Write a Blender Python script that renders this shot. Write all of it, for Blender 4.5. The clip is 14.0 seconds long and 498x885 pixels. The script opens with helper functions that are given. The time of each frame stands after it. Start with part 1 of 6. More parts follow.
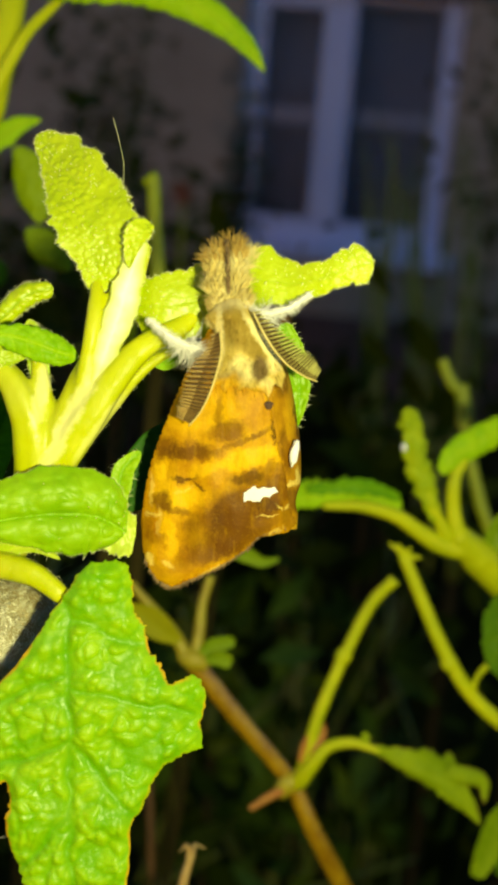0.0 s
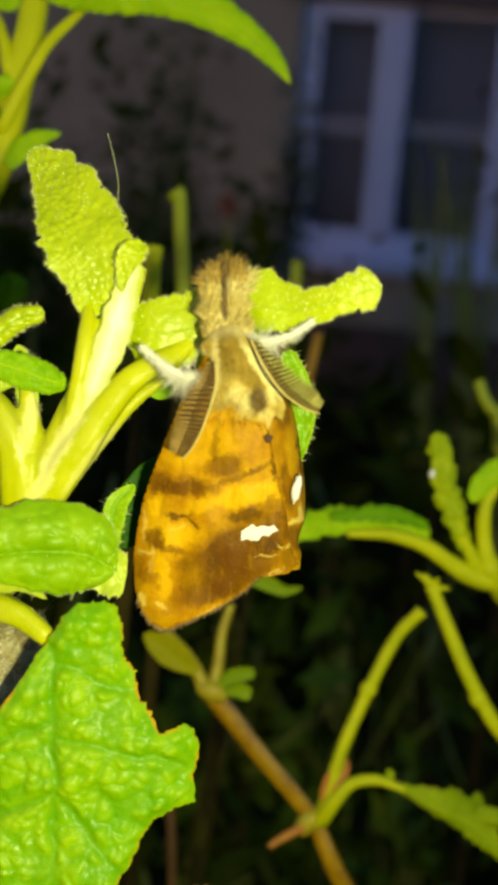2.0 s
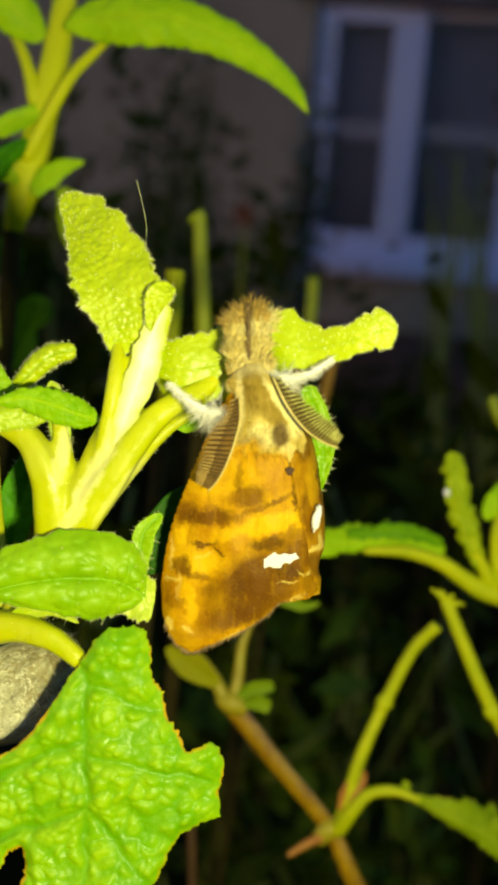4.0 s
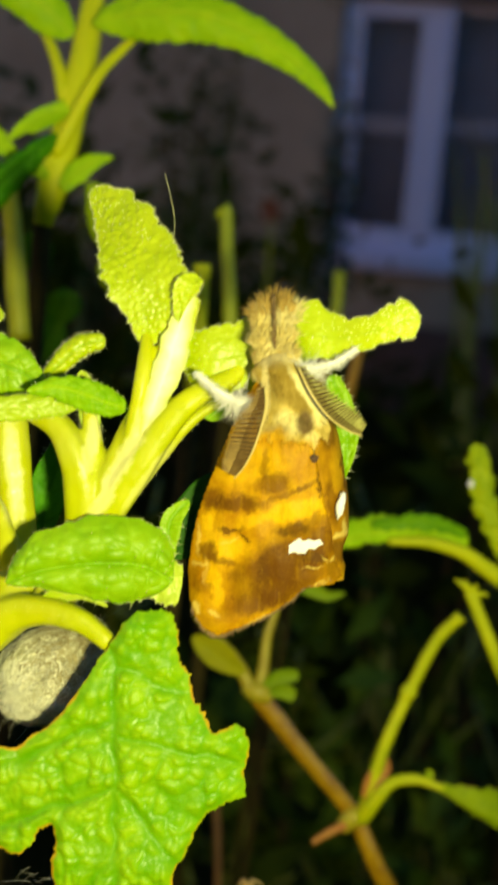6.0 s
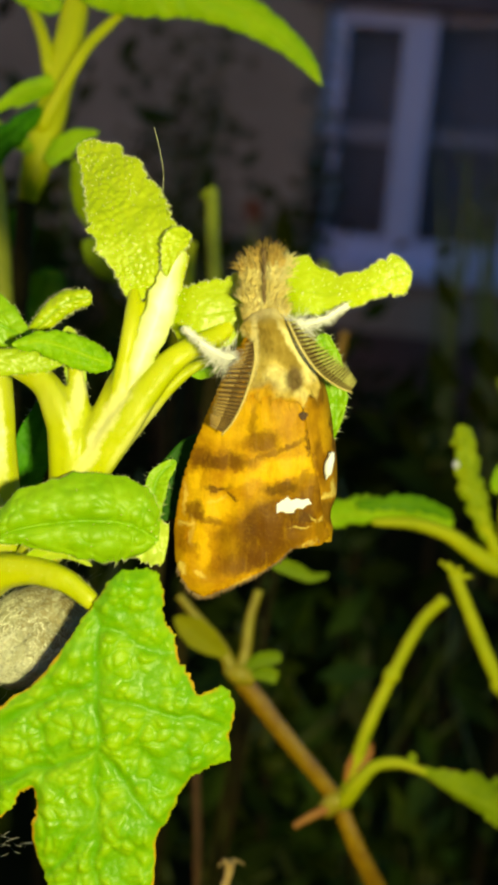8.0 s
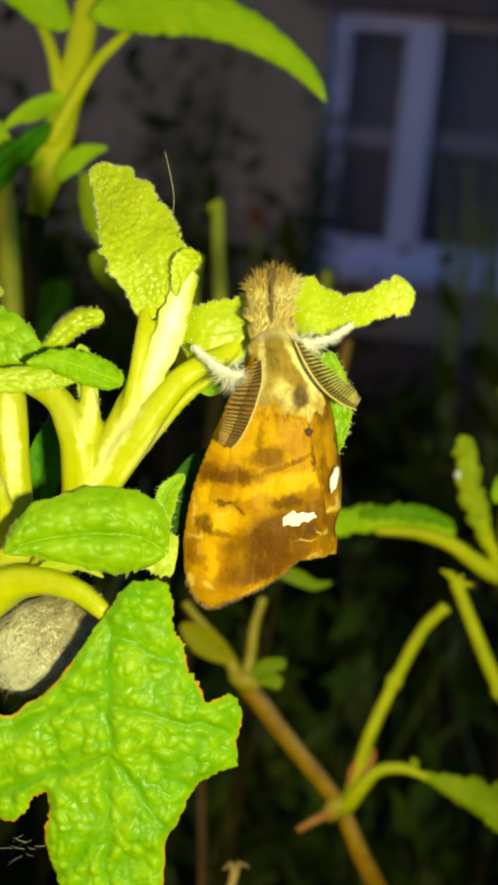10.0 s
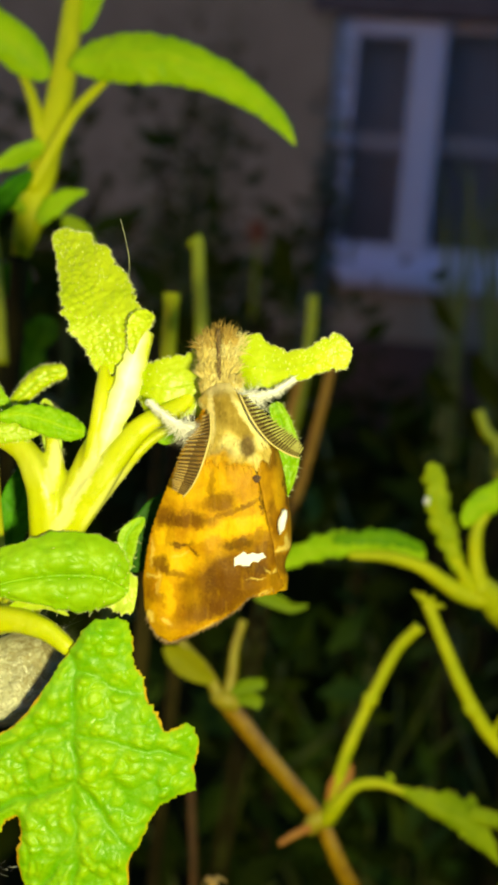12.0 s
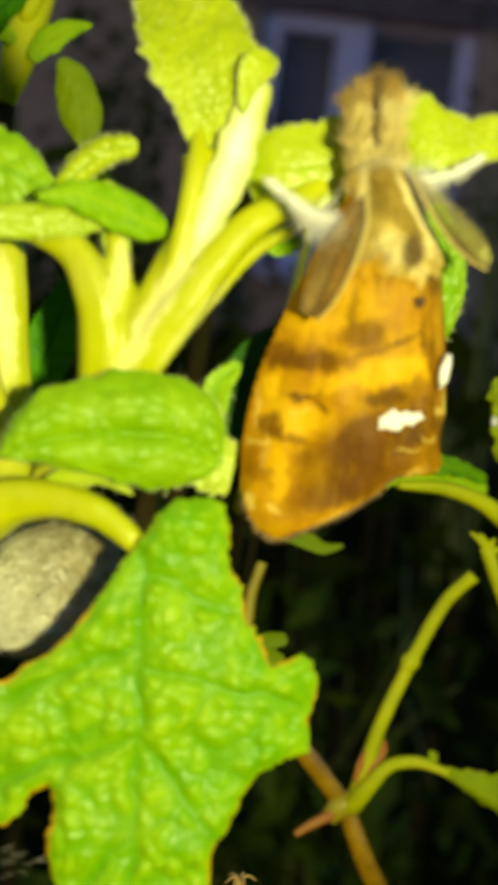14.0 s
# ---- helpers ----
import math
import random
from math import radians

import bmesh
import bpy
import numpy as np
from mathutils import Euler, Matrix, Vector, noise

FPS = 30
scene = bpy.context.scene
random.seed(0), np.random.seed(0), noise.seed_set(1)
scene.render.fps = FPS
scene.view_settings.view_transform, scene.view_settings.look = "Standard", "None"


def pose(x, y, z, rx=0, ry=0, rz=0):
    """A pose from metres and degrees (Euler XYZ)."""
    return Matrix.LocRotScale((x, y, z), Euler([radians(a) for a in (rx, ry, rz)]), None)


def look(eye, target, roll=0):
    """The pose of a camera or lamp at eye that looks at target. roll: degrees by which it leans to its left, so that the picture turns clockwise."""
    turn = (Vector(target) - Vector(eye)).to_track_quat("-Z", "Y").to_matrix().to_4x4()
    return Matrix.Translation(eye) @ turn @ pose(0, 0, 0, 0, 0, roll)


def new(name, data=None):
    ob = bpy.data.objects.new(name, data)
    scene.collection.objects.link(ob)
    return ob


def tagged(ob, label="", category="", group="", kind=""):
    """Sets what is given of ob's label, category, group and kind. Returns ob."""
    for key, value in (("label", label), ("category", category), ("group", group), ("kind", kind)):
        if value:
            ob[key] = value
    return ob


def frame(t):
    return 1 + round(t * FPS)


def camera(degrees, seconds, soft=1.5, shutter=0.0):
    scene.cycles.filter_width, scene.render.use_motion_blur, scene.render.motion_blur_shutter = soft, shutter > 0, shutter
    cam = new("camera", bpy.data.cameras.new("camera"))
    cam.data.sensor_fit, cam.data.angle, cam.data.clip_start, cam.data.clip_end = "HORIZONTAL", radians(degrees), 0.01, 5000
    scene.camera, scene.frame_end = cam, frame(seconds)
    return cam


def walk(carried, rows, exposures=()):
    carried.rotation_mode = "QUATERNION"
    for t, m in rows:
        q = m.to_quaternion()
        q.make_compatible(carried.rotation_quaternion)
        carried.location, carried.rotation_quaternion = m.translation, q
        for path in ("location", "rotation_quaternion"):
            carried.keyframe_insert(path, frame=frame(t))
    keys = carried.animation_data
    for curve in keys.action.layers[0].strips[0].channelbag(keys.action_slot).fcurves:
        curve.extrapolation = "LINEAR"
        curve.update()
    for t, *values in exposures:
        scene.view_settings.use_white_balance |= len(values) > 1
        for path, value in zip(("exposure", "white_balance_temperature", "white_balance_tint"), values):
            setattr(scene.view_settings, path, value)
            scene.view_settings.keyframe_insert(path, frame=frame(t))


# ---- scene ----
# ---- camera ----
cam = camera(22.670, 14.0, soft=3.6, shutter=0.3)
cam.data.dof.use_dof = True
cam.data.dof.focus_distance = 0.071
cam.data.dof.aperture_fstop = 84.0
PATH = [
    (0, (-0.00268, -0.00081, 1.49959), (0.05773, 0.96914, 1.26391), 4.87),
    (0.5, (-0.00214, -0.00046, 1.49944), (0.04753, 0.97122, 1.26841), 4.66),
    (1, (-0.00401, 0.00050, 1.50088), (0.03962, 0.97146, 1.26566), 5.64),
    (1.5, (-0.00093, 0.00367, 1.49970), (0.02464, 0.97613, 1.26802), 5.04),
    (2, (0.00012, 0.00332, 1.50005), (0.01905, 0.97622, 1.26960), 4.89),
    (2.5, (-0.00092, 0.00239, 1.50051), (0.01422, 0.97566, 1.27134), 5.08),
    (2.7, (-0.00041, 0.00199, 1.50139), (0.00816, 0.97544, 1.27266), 4.76),
    (4.8, (-0.00048, 0.00054, 1.50300), (0.00458, 0.97398, 1.27413), 4.57),
    (5, (0.00112, 0.00095, 1.50381), (-0.00142, 0.97490, 1.27707), 4.46),
    (5.5, (0.00070, -0.00043, 1.50513), (-0.00675, 0.97476, 1.28389), 4.39),
    (6, (-0.00039, -0.00081, 1.50212), (-0.01437, 0.97142, 1.26851), 4.49),
    (6.5, (-0.00181, 0.00099, 1.49818), (-0.00849, 0.96952, 1.24936), 5.21),
    (7, (-0.00214, 0.00021, 1.49915), (-0.00825, 0.97317, 1.26828), 5.14),
    (7.5, (0.00000, 0.00000, 1.50000), (-0.00004, 0.97442, 1.27527), 5.20),
    (8, (-0.00062, -0.00052, 1.49927), (0.00122, 0.97345, 1.27262), 5.20),
    (8.2, (-0.00042, -0.00079, 1.49890), (0.00034, 0.97311, 1.27192), 5.33),
    (10.3, (-0.00099, -0.00323, 1.50120), (-0.00177, 0.97166, 1.27851), 5.23),
    (10.5, (-0.00015, -0.00422, 1.50227), (-0.00368, 0.97174, 1.28431), 5.00),
    (11, (0.00140, -0.00574, 1.50352), (-0.00793, 0.97002, 1.28490), 4.56),
    (11.5, (0.00138, -0.00671, 1.50398), (-0.01140, 0.96906, 1.28556), 4.34),
    (12, (0.00240, -0.00674, 1.50409), (-0.00824, 0.96861, 1.28369), 4.35),
    (12.5, (0.00232, -0.00666, 1.50355), (-0.01407, 0.96778, 1.27949), 4.33),
    (13, (-0.00043, -0.00744, 1.50307), (-0.02106, 0.96710, 1.27983), 4.56),
    (13.5, (-0.00466, -0.00329, 1.50033), (-0.01075, 0.97024, 1.27186), 5.48),
    (13.8, (-0.00745, 0.00691, 1.49393), (0.03107, 0.98038, 1.26837), 6.22),
    (14, (-0.00718, 0.01397, 1.49056), (0.05670, 0.98784, 1.27261), 7.38),
]
walk(cam, [(t, look(eye, target, roll)) for t, eye, target, roll in PATH],
     [(0.0, 0.05), (2.0, -0.05), (5.2, 0.1), (6.4, 0.0), (7.0, -0.15), (7.6, -0.1), (8.2, 0.0), (10.5, 0.0), (11.4, 0.17), (12.7, 0.14), (13.4, 0.05), (14.0, 0.0)])

# ---- dusk sky and torch ----
world = bpy.data.worlds.new("dusk")
scene.world = world
world.use_nodes = True
sky = world.node_tree.nodes.new("ShaderNodeTexSky")
sky.sky_type = "NISHITA"
sky.sun_disc = False
sky.sun_elevation = radians(1.0)
sky.sun_rotation = radians(235.0)
sky.ozone_density = 3.2
back = world.node_tree.nodes["Background"]
back.inputs["Strength"].default_value = 0.5
world.node_tree.links.new(sky.outputs["Color"], back.inputs["Color"])

# The plant's own axes, in millimetres: x across, y up the picture of the shoot, z out towards the torch.
PLANT = look((0.00000, 0.06499, 1.48500), (0.00000, 1.03936, 1.26004), 5.2)


def spot_at(u, v, w):
    return PLANT @ Vector((u * 0.001, v * 0.001, w * 0.001))


torch = bpy.data.lights.new("torch_lamp", "POINT")
torch.energy = 0.575
torch.color = (1.0, 0.955, 0.41)
torch.shadow_soft_size = 0.0036
new("torch_lamp", torch).location = spot_at(20.0, -7.5, 92.0)


# ---- materials ----
def nodes_of(name):
    m = bpy.data.materials.new(name)
    m.use_nodes = True
    t = m.node_tree
    return m, t, t.nodes["Principled BSDF"]


def node(t, kind, **values):
    n = t.nodes.new(kind)
    for key, value in values.items():
        if key in n.inputs:
            n.inputs[key].default_value = value
    return n


def mixed(t, fac, a, b):
    n = t.nodes.new("ShaderNodeMix")
    n.data_type = "RGBA"
    for slot, value in ((0, fac), (6, a), (7, b)):
        if isinstance(value, bpy.types.NodeSocket):
            t.links.new(value, n.inputs[slot])
        elif slot == 0:
            n.inputs[0].default_value = value
        else:
            n.inputs[slot].default_value = (*value, 1)
    return n.outputs[2]


def ramp(t, fac, lo, hi, a=0.0, b=1.0):
    n = t.nodes.new("ShaderNodeMapRange")
    n.clamp = True
    t.links.new(fac, n.inputs[0])
    for k, value in enumerate((lo, hi, a, b)):
        n.inputs[k + 1].default_value = value
    return n.outputs[0]


def calc(t, op, a, b=0.0, c=0.0):
    n = t.nodes.new("ShaderNodeMath")
    n.operation = op
    for k, value in enumerate((a, b, c)):
        if isinstance(value, bpy.types.NodeSocket):
            t.links.new(value, n.inputs[k])
        else:
            n.inputs[k].default_value = value
    return n.outputs[0]


def noise_of(t, scale, detail=3.0, rough=0.55):
    co = t.nodes.new("ShaderNodeTexCoord")
    n = node(t, "ShaderNodeTexNoise", Scale=scale, Detail=detail, Roughness=rough)
    t.links.new(co.outputs["Object"], n.inputs["Vector"])
    return n.outputs["Fac"]


def bump(t, bsdf, height, distance, strength=0.6):
    n = node(t, "ShaderNodeBump", Strength=strength, Distance=distance)
    t.links.new(height, n.inputs["Height"])
    t.links.new(n.outputs["Normal"], bsdf.inputs["Normal"])


def plain(name, a, b, scale, rough=0.6, relief=0.0, fine=6.0, metal=0.0, spec=0.5):
    """Two tones in two sizes of noise, with relief in metres."""
    m, t, p = nodes_of(name)
    big, small = noise_of(t, scale), noise_of(t, scale * fine, 2.0)
    fac = calc(t, "ADD", calc(t, "MULTIPLY", big, 0.65), calc(t, "MULTIPLY", small, 0.35))
    t.links.new(mixed(t, ramp(t, fac, 0.36, 0.64), a, b), p.inputs["Base Color"])
    p.inputs["Roughness"].default_value = rough
    p.inputs["Metallic"].default_value = metal
    p.inputs["Specular IOR Level"].default_value = spec
    if relief:
        bump(t, p, small, relief)
    return m


def leaf_material(name, a, b, vein, margin=None, rough=0.42, relief=0.00008, spec=0.5, rim=0.17, patchy=0.05):
    """Blade colours a and b by noise; the map holds the distance from the edge in millimetres and the nearness of a
    vein or shaded hollow.
    """
    m, t, p = nodes_of(name)
    uv = t.nodes.new("ShaderNodeUVMap")
    cut = t.nodes.new("ShaderNodeSeparateXYZ")
    t.links.new(uv.outputs[0], cut.inputs[0])
    big, small, tiny = noise_of(t, 220.0), noise_of(t, 900.0, 2.0), noise_of(t, 3600.0, 2.0)
    fac = calc(t, "ADD", calc(t, "MULTIPLY", big, 0.6), calc(t, "MULTIPLY", small, 0.4))
    col = mixed(t, ramp(t, fac, 0.35, 0.65), a, b)
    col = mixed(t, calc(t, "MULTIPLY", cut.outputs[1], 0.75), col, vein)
    if margin:
        wobble = calc(t, "ADD", cut.outputs[0], calc(t, "MULTIPLY", calc(t, "SUBTRACT", small, 0.5), 0.5))
        col = mixed(t, calc(t, "MULTIPLY", ramp(t, wobble, 0.0, rim, 1.0, 0.0), ramp(t, noise_of(t, 190.0, 2.0), 0.42, 0.56, patchy, 1.0)), col, margin)
    t.links.new(col, p.inputs["Base Color"])
    t.links.new(ramp(t, small, 0.3, 0.7, rough - 0.08, rough + 0.12), p.inputs["Roughness"])
    p.inputs["Specular IOR Level"].default_value = spec
    bump(t, p, calc(t, "ADD", small, calc(t, "MULTIPLY", tiny, 0.4)), relief)
    return m


YOUNG = leaf_material("young_leaf", (0.36, 0.47, 0.0), (0.5, 0.6, 0.001), (0.28, 0.43, 0.0), rough=0.38, spec=0.34)
SHOOT = leaf_material("shoot_leaf", (0.31, 0.45, 0.001), (0.43, 0.56, 0.003), (0.47, 0.57, 0.02))
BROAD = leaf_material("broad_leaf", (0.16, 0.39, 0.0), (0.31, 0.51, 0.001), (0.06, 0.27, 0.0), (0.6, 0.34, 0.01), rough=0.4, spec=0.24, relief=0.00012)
GREEN = leaf_material("green_leaf", (0.19, 0.39, 0.0), (0.31, 0.51, 0.001), (0.15, 0.36, 0.0), rough=0.42, spec=0.28)
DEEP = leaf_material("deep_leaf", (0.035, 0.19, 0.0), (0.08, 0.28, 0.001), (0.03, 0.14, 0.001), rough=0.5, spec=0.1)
BACKLEAF = leaf_material("back_leaf", (0.28, 0.53, 0.0), (0.41, 0.66, 0.001), (0.42, 0.58, 0.002), rough=0.55, spec=0.15)
# Very dark green: the moth's shadow is put into this leaf's colour.
SHADELEAF = leaf_material("shade_toned_leaf", (0.012, 0.07, 0.002), (0.025, 0.1, 0.003), (0.03, 0.1, 0.004), rough=0.6, spec=0.2)
PALELEAF = leaf_material("pale_leaf", (0.38, 0.5, 0.015), (0.56, 0.66, 0.07), (0.5, 0.62, 0.06), rough=0.45)
YELLOWING = leaf_material("yellowing_leaf", (0.26, 0.26, 0.0), (0.36, 0.35, 0.001), (0.32, 0.34, 0.002), rough=0.55, spec=0.12)
OLIVE = leaf_material("olive_leaf", (0.18, 0.28, 0.0), (0.28, 0.38, 0.001), (0.3, 0.4, 0.002), (0.2, 0.12, 0.02), rough=0.55, spec=0.12)
def stem_material(name, a, b, c, rough=0.3):
    """A fleshy stem with pale lengthwise streaks; the map runs round it (x) and along it (y)."""
    m, t, p = nodes_of(name)
    uv = t.nodes.new("ShaderNodeUVMap")
    size = t.nodes.new("ShaderNodeMapping")
    size.inputs["Scale"].default_value = (22.0, 1.6, 1.0)
    t.links.new(uv.outputs[0], size.inputs["Vector"])
    n = node(t, "ShaderNodeTexNoise", Scale=1.0, Detail=3.0, Roughness=0.6)
    t.links.new(size.outputs[0], n.inputs["Vector"])
    big, small = noise_of(t, 300.0), noise_of(t, 1500.0, 2.0)
    col = mixed(t, ramp(t, big, 0.35, 0.65), a, b)
    col = mixed(t, ramp(t, n.outputs["Fac"], 0.5, 0.7, 0.0, 0.5), col, c)
    t.links.new(col, p.inputs["Base Color"])
    t.links.new(ramp(t, small, 0.3, 0.7, rough - 0.05, rough + 0.2), p.inputs["Roughness"])
    p.inputs["Specular IOR Level"].default_value = 0.25
    bump(t, p, calc(t, "ADD", n.outputs["Fac"], calc(t, "MULTIPLY", small, 0.3)), 0.0002, 0.45)
    return m


WHITELEAF = leaf_material("grooved_face", (0.88, 0.88, 0.68), (0.95, 0.95, 0.88), (0.9, 0.9, 0.74), (0.5, 0.57, 0.002), rough=0.4, spec=0.2, rim=0.75, patchy=0.85)
def warped(t, scale, amount):
    """The moth's own coordinates, pushed about by noise, in metres."""
    co = t.nodes.new("ShaderNodeTexCoord")
    n = node(t, "ShaderNodeTexNoise", Scale=scale, Detail=6.0, Roughness=0.75)
    t.links.new(co.outputs["Object"], n.inputs["Vector"])
    out = co.outputs["Object"]
    for op, first, second in (("SUBTRACT", n.outputs["Color"], (0.5, 0.5, 0.5)), ("MULTIPLY", None, (amount, amount, 0.0)), ("ADD", None, None)):
        v = t.nodes.new("ShaderNodeVectorMath")
        v.operation = op
        t.links.new(first if first else last, v.inputs[0])
        if second:
            v.inputs[1].default_value = second
        else:
            t.links.new(out, v.inputs[1])
        last = v.outputs[0]
    return last


def blob(t, vec, at, rx, ry, deg=0.0, base=None):
    """A soft oval patch at a place of the plant, in millimetres; base is where its thing stands."""
    m = t.nodes.new("ShaderNodeMapping")
    m.vector_type = "TEXTURE"
    m.inputs["Location"].default_value = [(p - q) * 0.001 for p, q in zip(at, base or MOTH_AT)]
    m.inputs["Rotation"].default_value = (0, 0, radians(deg))
    m.inputs["Scale"].default_value = (rx * 0.001, ry * 0.001, 1000.0)
    t.links.new(vec, m.inputs["Vector"])
    v = t.nodes.new("ShaderNodeVectorMath")
    v.operation = "LENGTH"
    t.links.new(m.outputs[0], v.inputs[0])
    return ramp(t, v.outputs["Value"], 0.65, 1.2, 1.0, 0.0)


def flesh_material():
    """A watery yellow-green rind, whitish in long patches up the shoot."""
    m, t, p = nodes_of("fleshy_rind")
    co = t.nodes.new("ShaderNodeTexCoord")
    size = t.nodes.new("ShaderNodeMapping")
    size.inputs["Rotation"].default_value = (0, 0, radians(-22))
    size.inputs["Scale"].default_value = (700.0, 300.0, 500.0)
    t.links.new(co.outputs["Object"], size.inputs["Vector"])
    n = node(t, "ShaderNodeTexNoise", Scale=1.0, Detail=3.0, Roughness=0.55)
    t.links.new(size.outputs[0], n.inputs["Vector"])
    big, small = noise_of(t, 260.0), noise_of(t, 1800.0, 3.0)
    col = mixed(t, ramp(t, big, 0.35, 0.65), (0.45, 0.5, 0.0), (0.56, 0.59, 0.0))
    col = mixed(t, ramp(t, n.outputs["Fac"], 0.5, 0.7, 0.0, 0.25), col, (0.74, 0.72, 0.12))
    vec = warped(t, 700.0, 0.0012)
    for at, rx, ry, deg, weight in (((-8.3, 0.1, -0.3), 4.2, 0.5, 62, 0.75), ((-8.8, -0.5, -0.3), 2.4, 0.2, 55, 0.5), ((-9.9, 1.5, -0.3), 1.9, 0.42, 78, 0.8), ((-15.0, -0.1, -4.3), 2.8, 0.5, 95, 0.85), ((-8.2, 3.7, -0.3), 1.3, 0.25, 82, 0.9), ((-6.7, -0.5, -0.3), 2.4, 0.25, 52, 0.4)):
        col = mixed(t, calc(t, "MULTIPLY", blob(t, vec, at, rx, ry, deg, (-21.4, -14.4, -1.3)), weight), col, (0.86, 0.84, 0.3))
    t.links.new(col, p.inputs["Base Color"])
    t.links.new(ramp(t, small, 0.3, 0.7, 0.28, 0.5), p.inputs["Roughness"])
    p.inputs["Specular IOR Level"].default_value = 0.28
    bump(t, p, calc(t, "ADD", n.outputs["Fac"], calc(t, "MULTIPLY", small, 0.35)), 0.00016, 0.5)
    return m


FLESH = flesh_material()
# Brighter copy of GREENSTEM: makes up in colour for the torch's falloff.
LITSTEM = stem_material("lit_green_stem", (0.56, 0.62, 0.0), (0.68, 0.71, 0.001), (0.72, 0.72, 0.01), rough=0.45)
GREENSTEM = stem_material("green_stem", (0.46, 0.53, 0.0), (0.6, 0.64, 0.001), (0.66, 0.67, 0.01), rough=0.45)
BARK = plain("bark", (0.3, 0.15, 0.002), (0.52, 0.31, 0.006), 420.0, rough=0.27, relief=0.00004, spec=1.0)
TWIG = plain("dry_twig", (0.33, 0.165, 0.012), (0.46, 0.25, 0.022), 420.0, rough=0.6, relief=0.0001)
RUST = plain("rust_bud", (0.42, 0.13, 0.02), (0.5, 0.22, 0.03), 700.0, rough=0.6, relief=0.00006)
STRAW = plain("straw", (0.45, 0.27, 0.07), (0.55, 0.38, 0.14), 700.0, rough=0.7)
ORANGE = plain("orange_petal", (0.75, 0.45, 0.005), (0.85, 0.6, 0.01), 600.0, rough=0.6)
SILK = plain("silk", (0.7, 0.68, 0.5), (0.9, 0.88, 0.74), 500.0, rough=0.75, relief=0.0001)
SILKBALL = plain("cocoon_silk", (0.36, 0.34, 0.2), (0.68, 0.66, 0.5), 620.0, rough=0.85, relief=0.0004, spec=0.1)
# Silk with the broad leaf's shade put into its tone.
SHADESILK = plain("shade_toned_silk", (0.27, 0.22, 0.1), (0.46, 0.4, 0.22), 500.0, rough=0.85, spec=0.1)
# Near-black, so that the added lower stems sink into shadow by colour.
LOWERDARK = plain("lower_stem_dark", (0.03, 0.025, 0.006), (0.06, 0.045, 0.01), 200.0, rough=0.9, relief=0.0002, spec=0.08)
HAIR = plain("leaf_hair", (0.8, 0.84, 0.4), (0.92, 0.92, 0.64), 900.0, rough=0.5)
FUR = plain("tan_fur", (0.6, 0.44, 0.1), (0.84, 0.7, 0.26), 500.0, rough=0.8)
GREYFUR = plain("grey_fur", (0.46, 0.34, 0.08), (0.6, 0.47, 0.16), 420.0, rough=0.8)
WHITEFUR = plain("white_fur", (0.93, 0.92, 0.88), (0.98, 0.97, 0.95), 700.0, rough=0.8)
# Barb tones carry shade and light: dark inner halves, darkest lower row, pale tips.
COMB = plain("antenna_comb", (0.15, 0.08, 0.014), (0.25, 0.15, 0.035), 900.0, rough=0.7)
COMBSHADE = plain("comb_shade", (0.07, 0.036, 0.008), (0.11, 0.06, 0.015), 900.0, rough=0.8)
OLIVECOMB = plain("olive_comb", (0.2, 0.15, 0.03), (0.32, 0.26, 0.06), 900.0, rough=0.7)
COMBTIP = plain("comb_tips", (0.3, 0.18, 0.045), (0.46, 0.31, 0.09), 900.0, rough=0.7)
COMBGREY = plain("grey_comb", (0.32, 0.29, 0.06), (0.48, 0.45, 0.13), 900.0, rough=0.7)
SHAFT = plain("antenna_shaft", (0.66, 0.52, 0.16), (0.78, 0.63, 0.24), 900.0, rough=0.6)
WHITESPOT = plain("white_scales", (0.88, 0.88, 0.9), (0.94, 0.94, 0.97), 1500.0, rough=0.7)
DARKDOT = plain("dark_scales", (0.05, 0.02, 0.01), (0.1, 0.05, 0.02), 1500.0, rough=0.8)
RED = plain("red_petal", (0.2, 0.05, 0.012), (0.3, 0.09, 0.02), 90.0, rough=0.5)
RENDERING = plain("pebble_render", (0.3, 0.265, 0.19), (0.42, 0.37, 0.27), 3.0, rough=0.9, relief=0.004, fine=22.0)
PLINTH = plain("plinth_paint", (0.08, 0.055, 0.045), (0.12, 0.08, 0.065), 2.5, rough=0.85, relief=0.003, fine=20.0)
LINTEL = plain("lintel_concrete", (0.1, 0.09, 0.1), (0.15, 0.135, 0.145), 5.0, rough=0.9, relief=0.002)
UPVC = plain("pale_blue_plastic", (0.6, 0.69, 0.97), (0.7, 0.78, 0.99), 3.0, rough=0.3, fine=9.0)
ROOM = plain("room_paint", (0.12, 0.12, 0.14), (0.16, 0.16, 0.18), 1.5, rough=0.9)
CURTAIN = plain("curtain_cloth", (0.11, 0.13, 0.19), (0.16, 0.19, 0.26), 5.0, rough=0.9)
SLATE = plain("slate", (0.05, 0.05, 0.06), (0.09, 0.09, 0.1), 4.0, rough=0.7, relief=0.003)
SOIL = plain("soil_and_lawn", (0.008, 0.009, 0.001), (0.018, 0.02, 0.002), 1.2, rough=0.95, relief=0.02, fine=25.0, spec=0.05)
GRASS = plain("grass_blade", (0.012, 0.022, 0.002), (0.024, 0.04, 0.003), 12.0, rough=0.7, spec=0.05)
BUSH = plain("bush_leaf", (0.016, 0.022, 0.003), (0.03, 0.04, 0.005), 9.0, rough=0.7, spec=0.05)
PALEBUSH = plain("pale_bush_leaf", (0.16, 0.19, 0.13), (0.3, 0.33, 0.28), 9.0, rough=0.6)
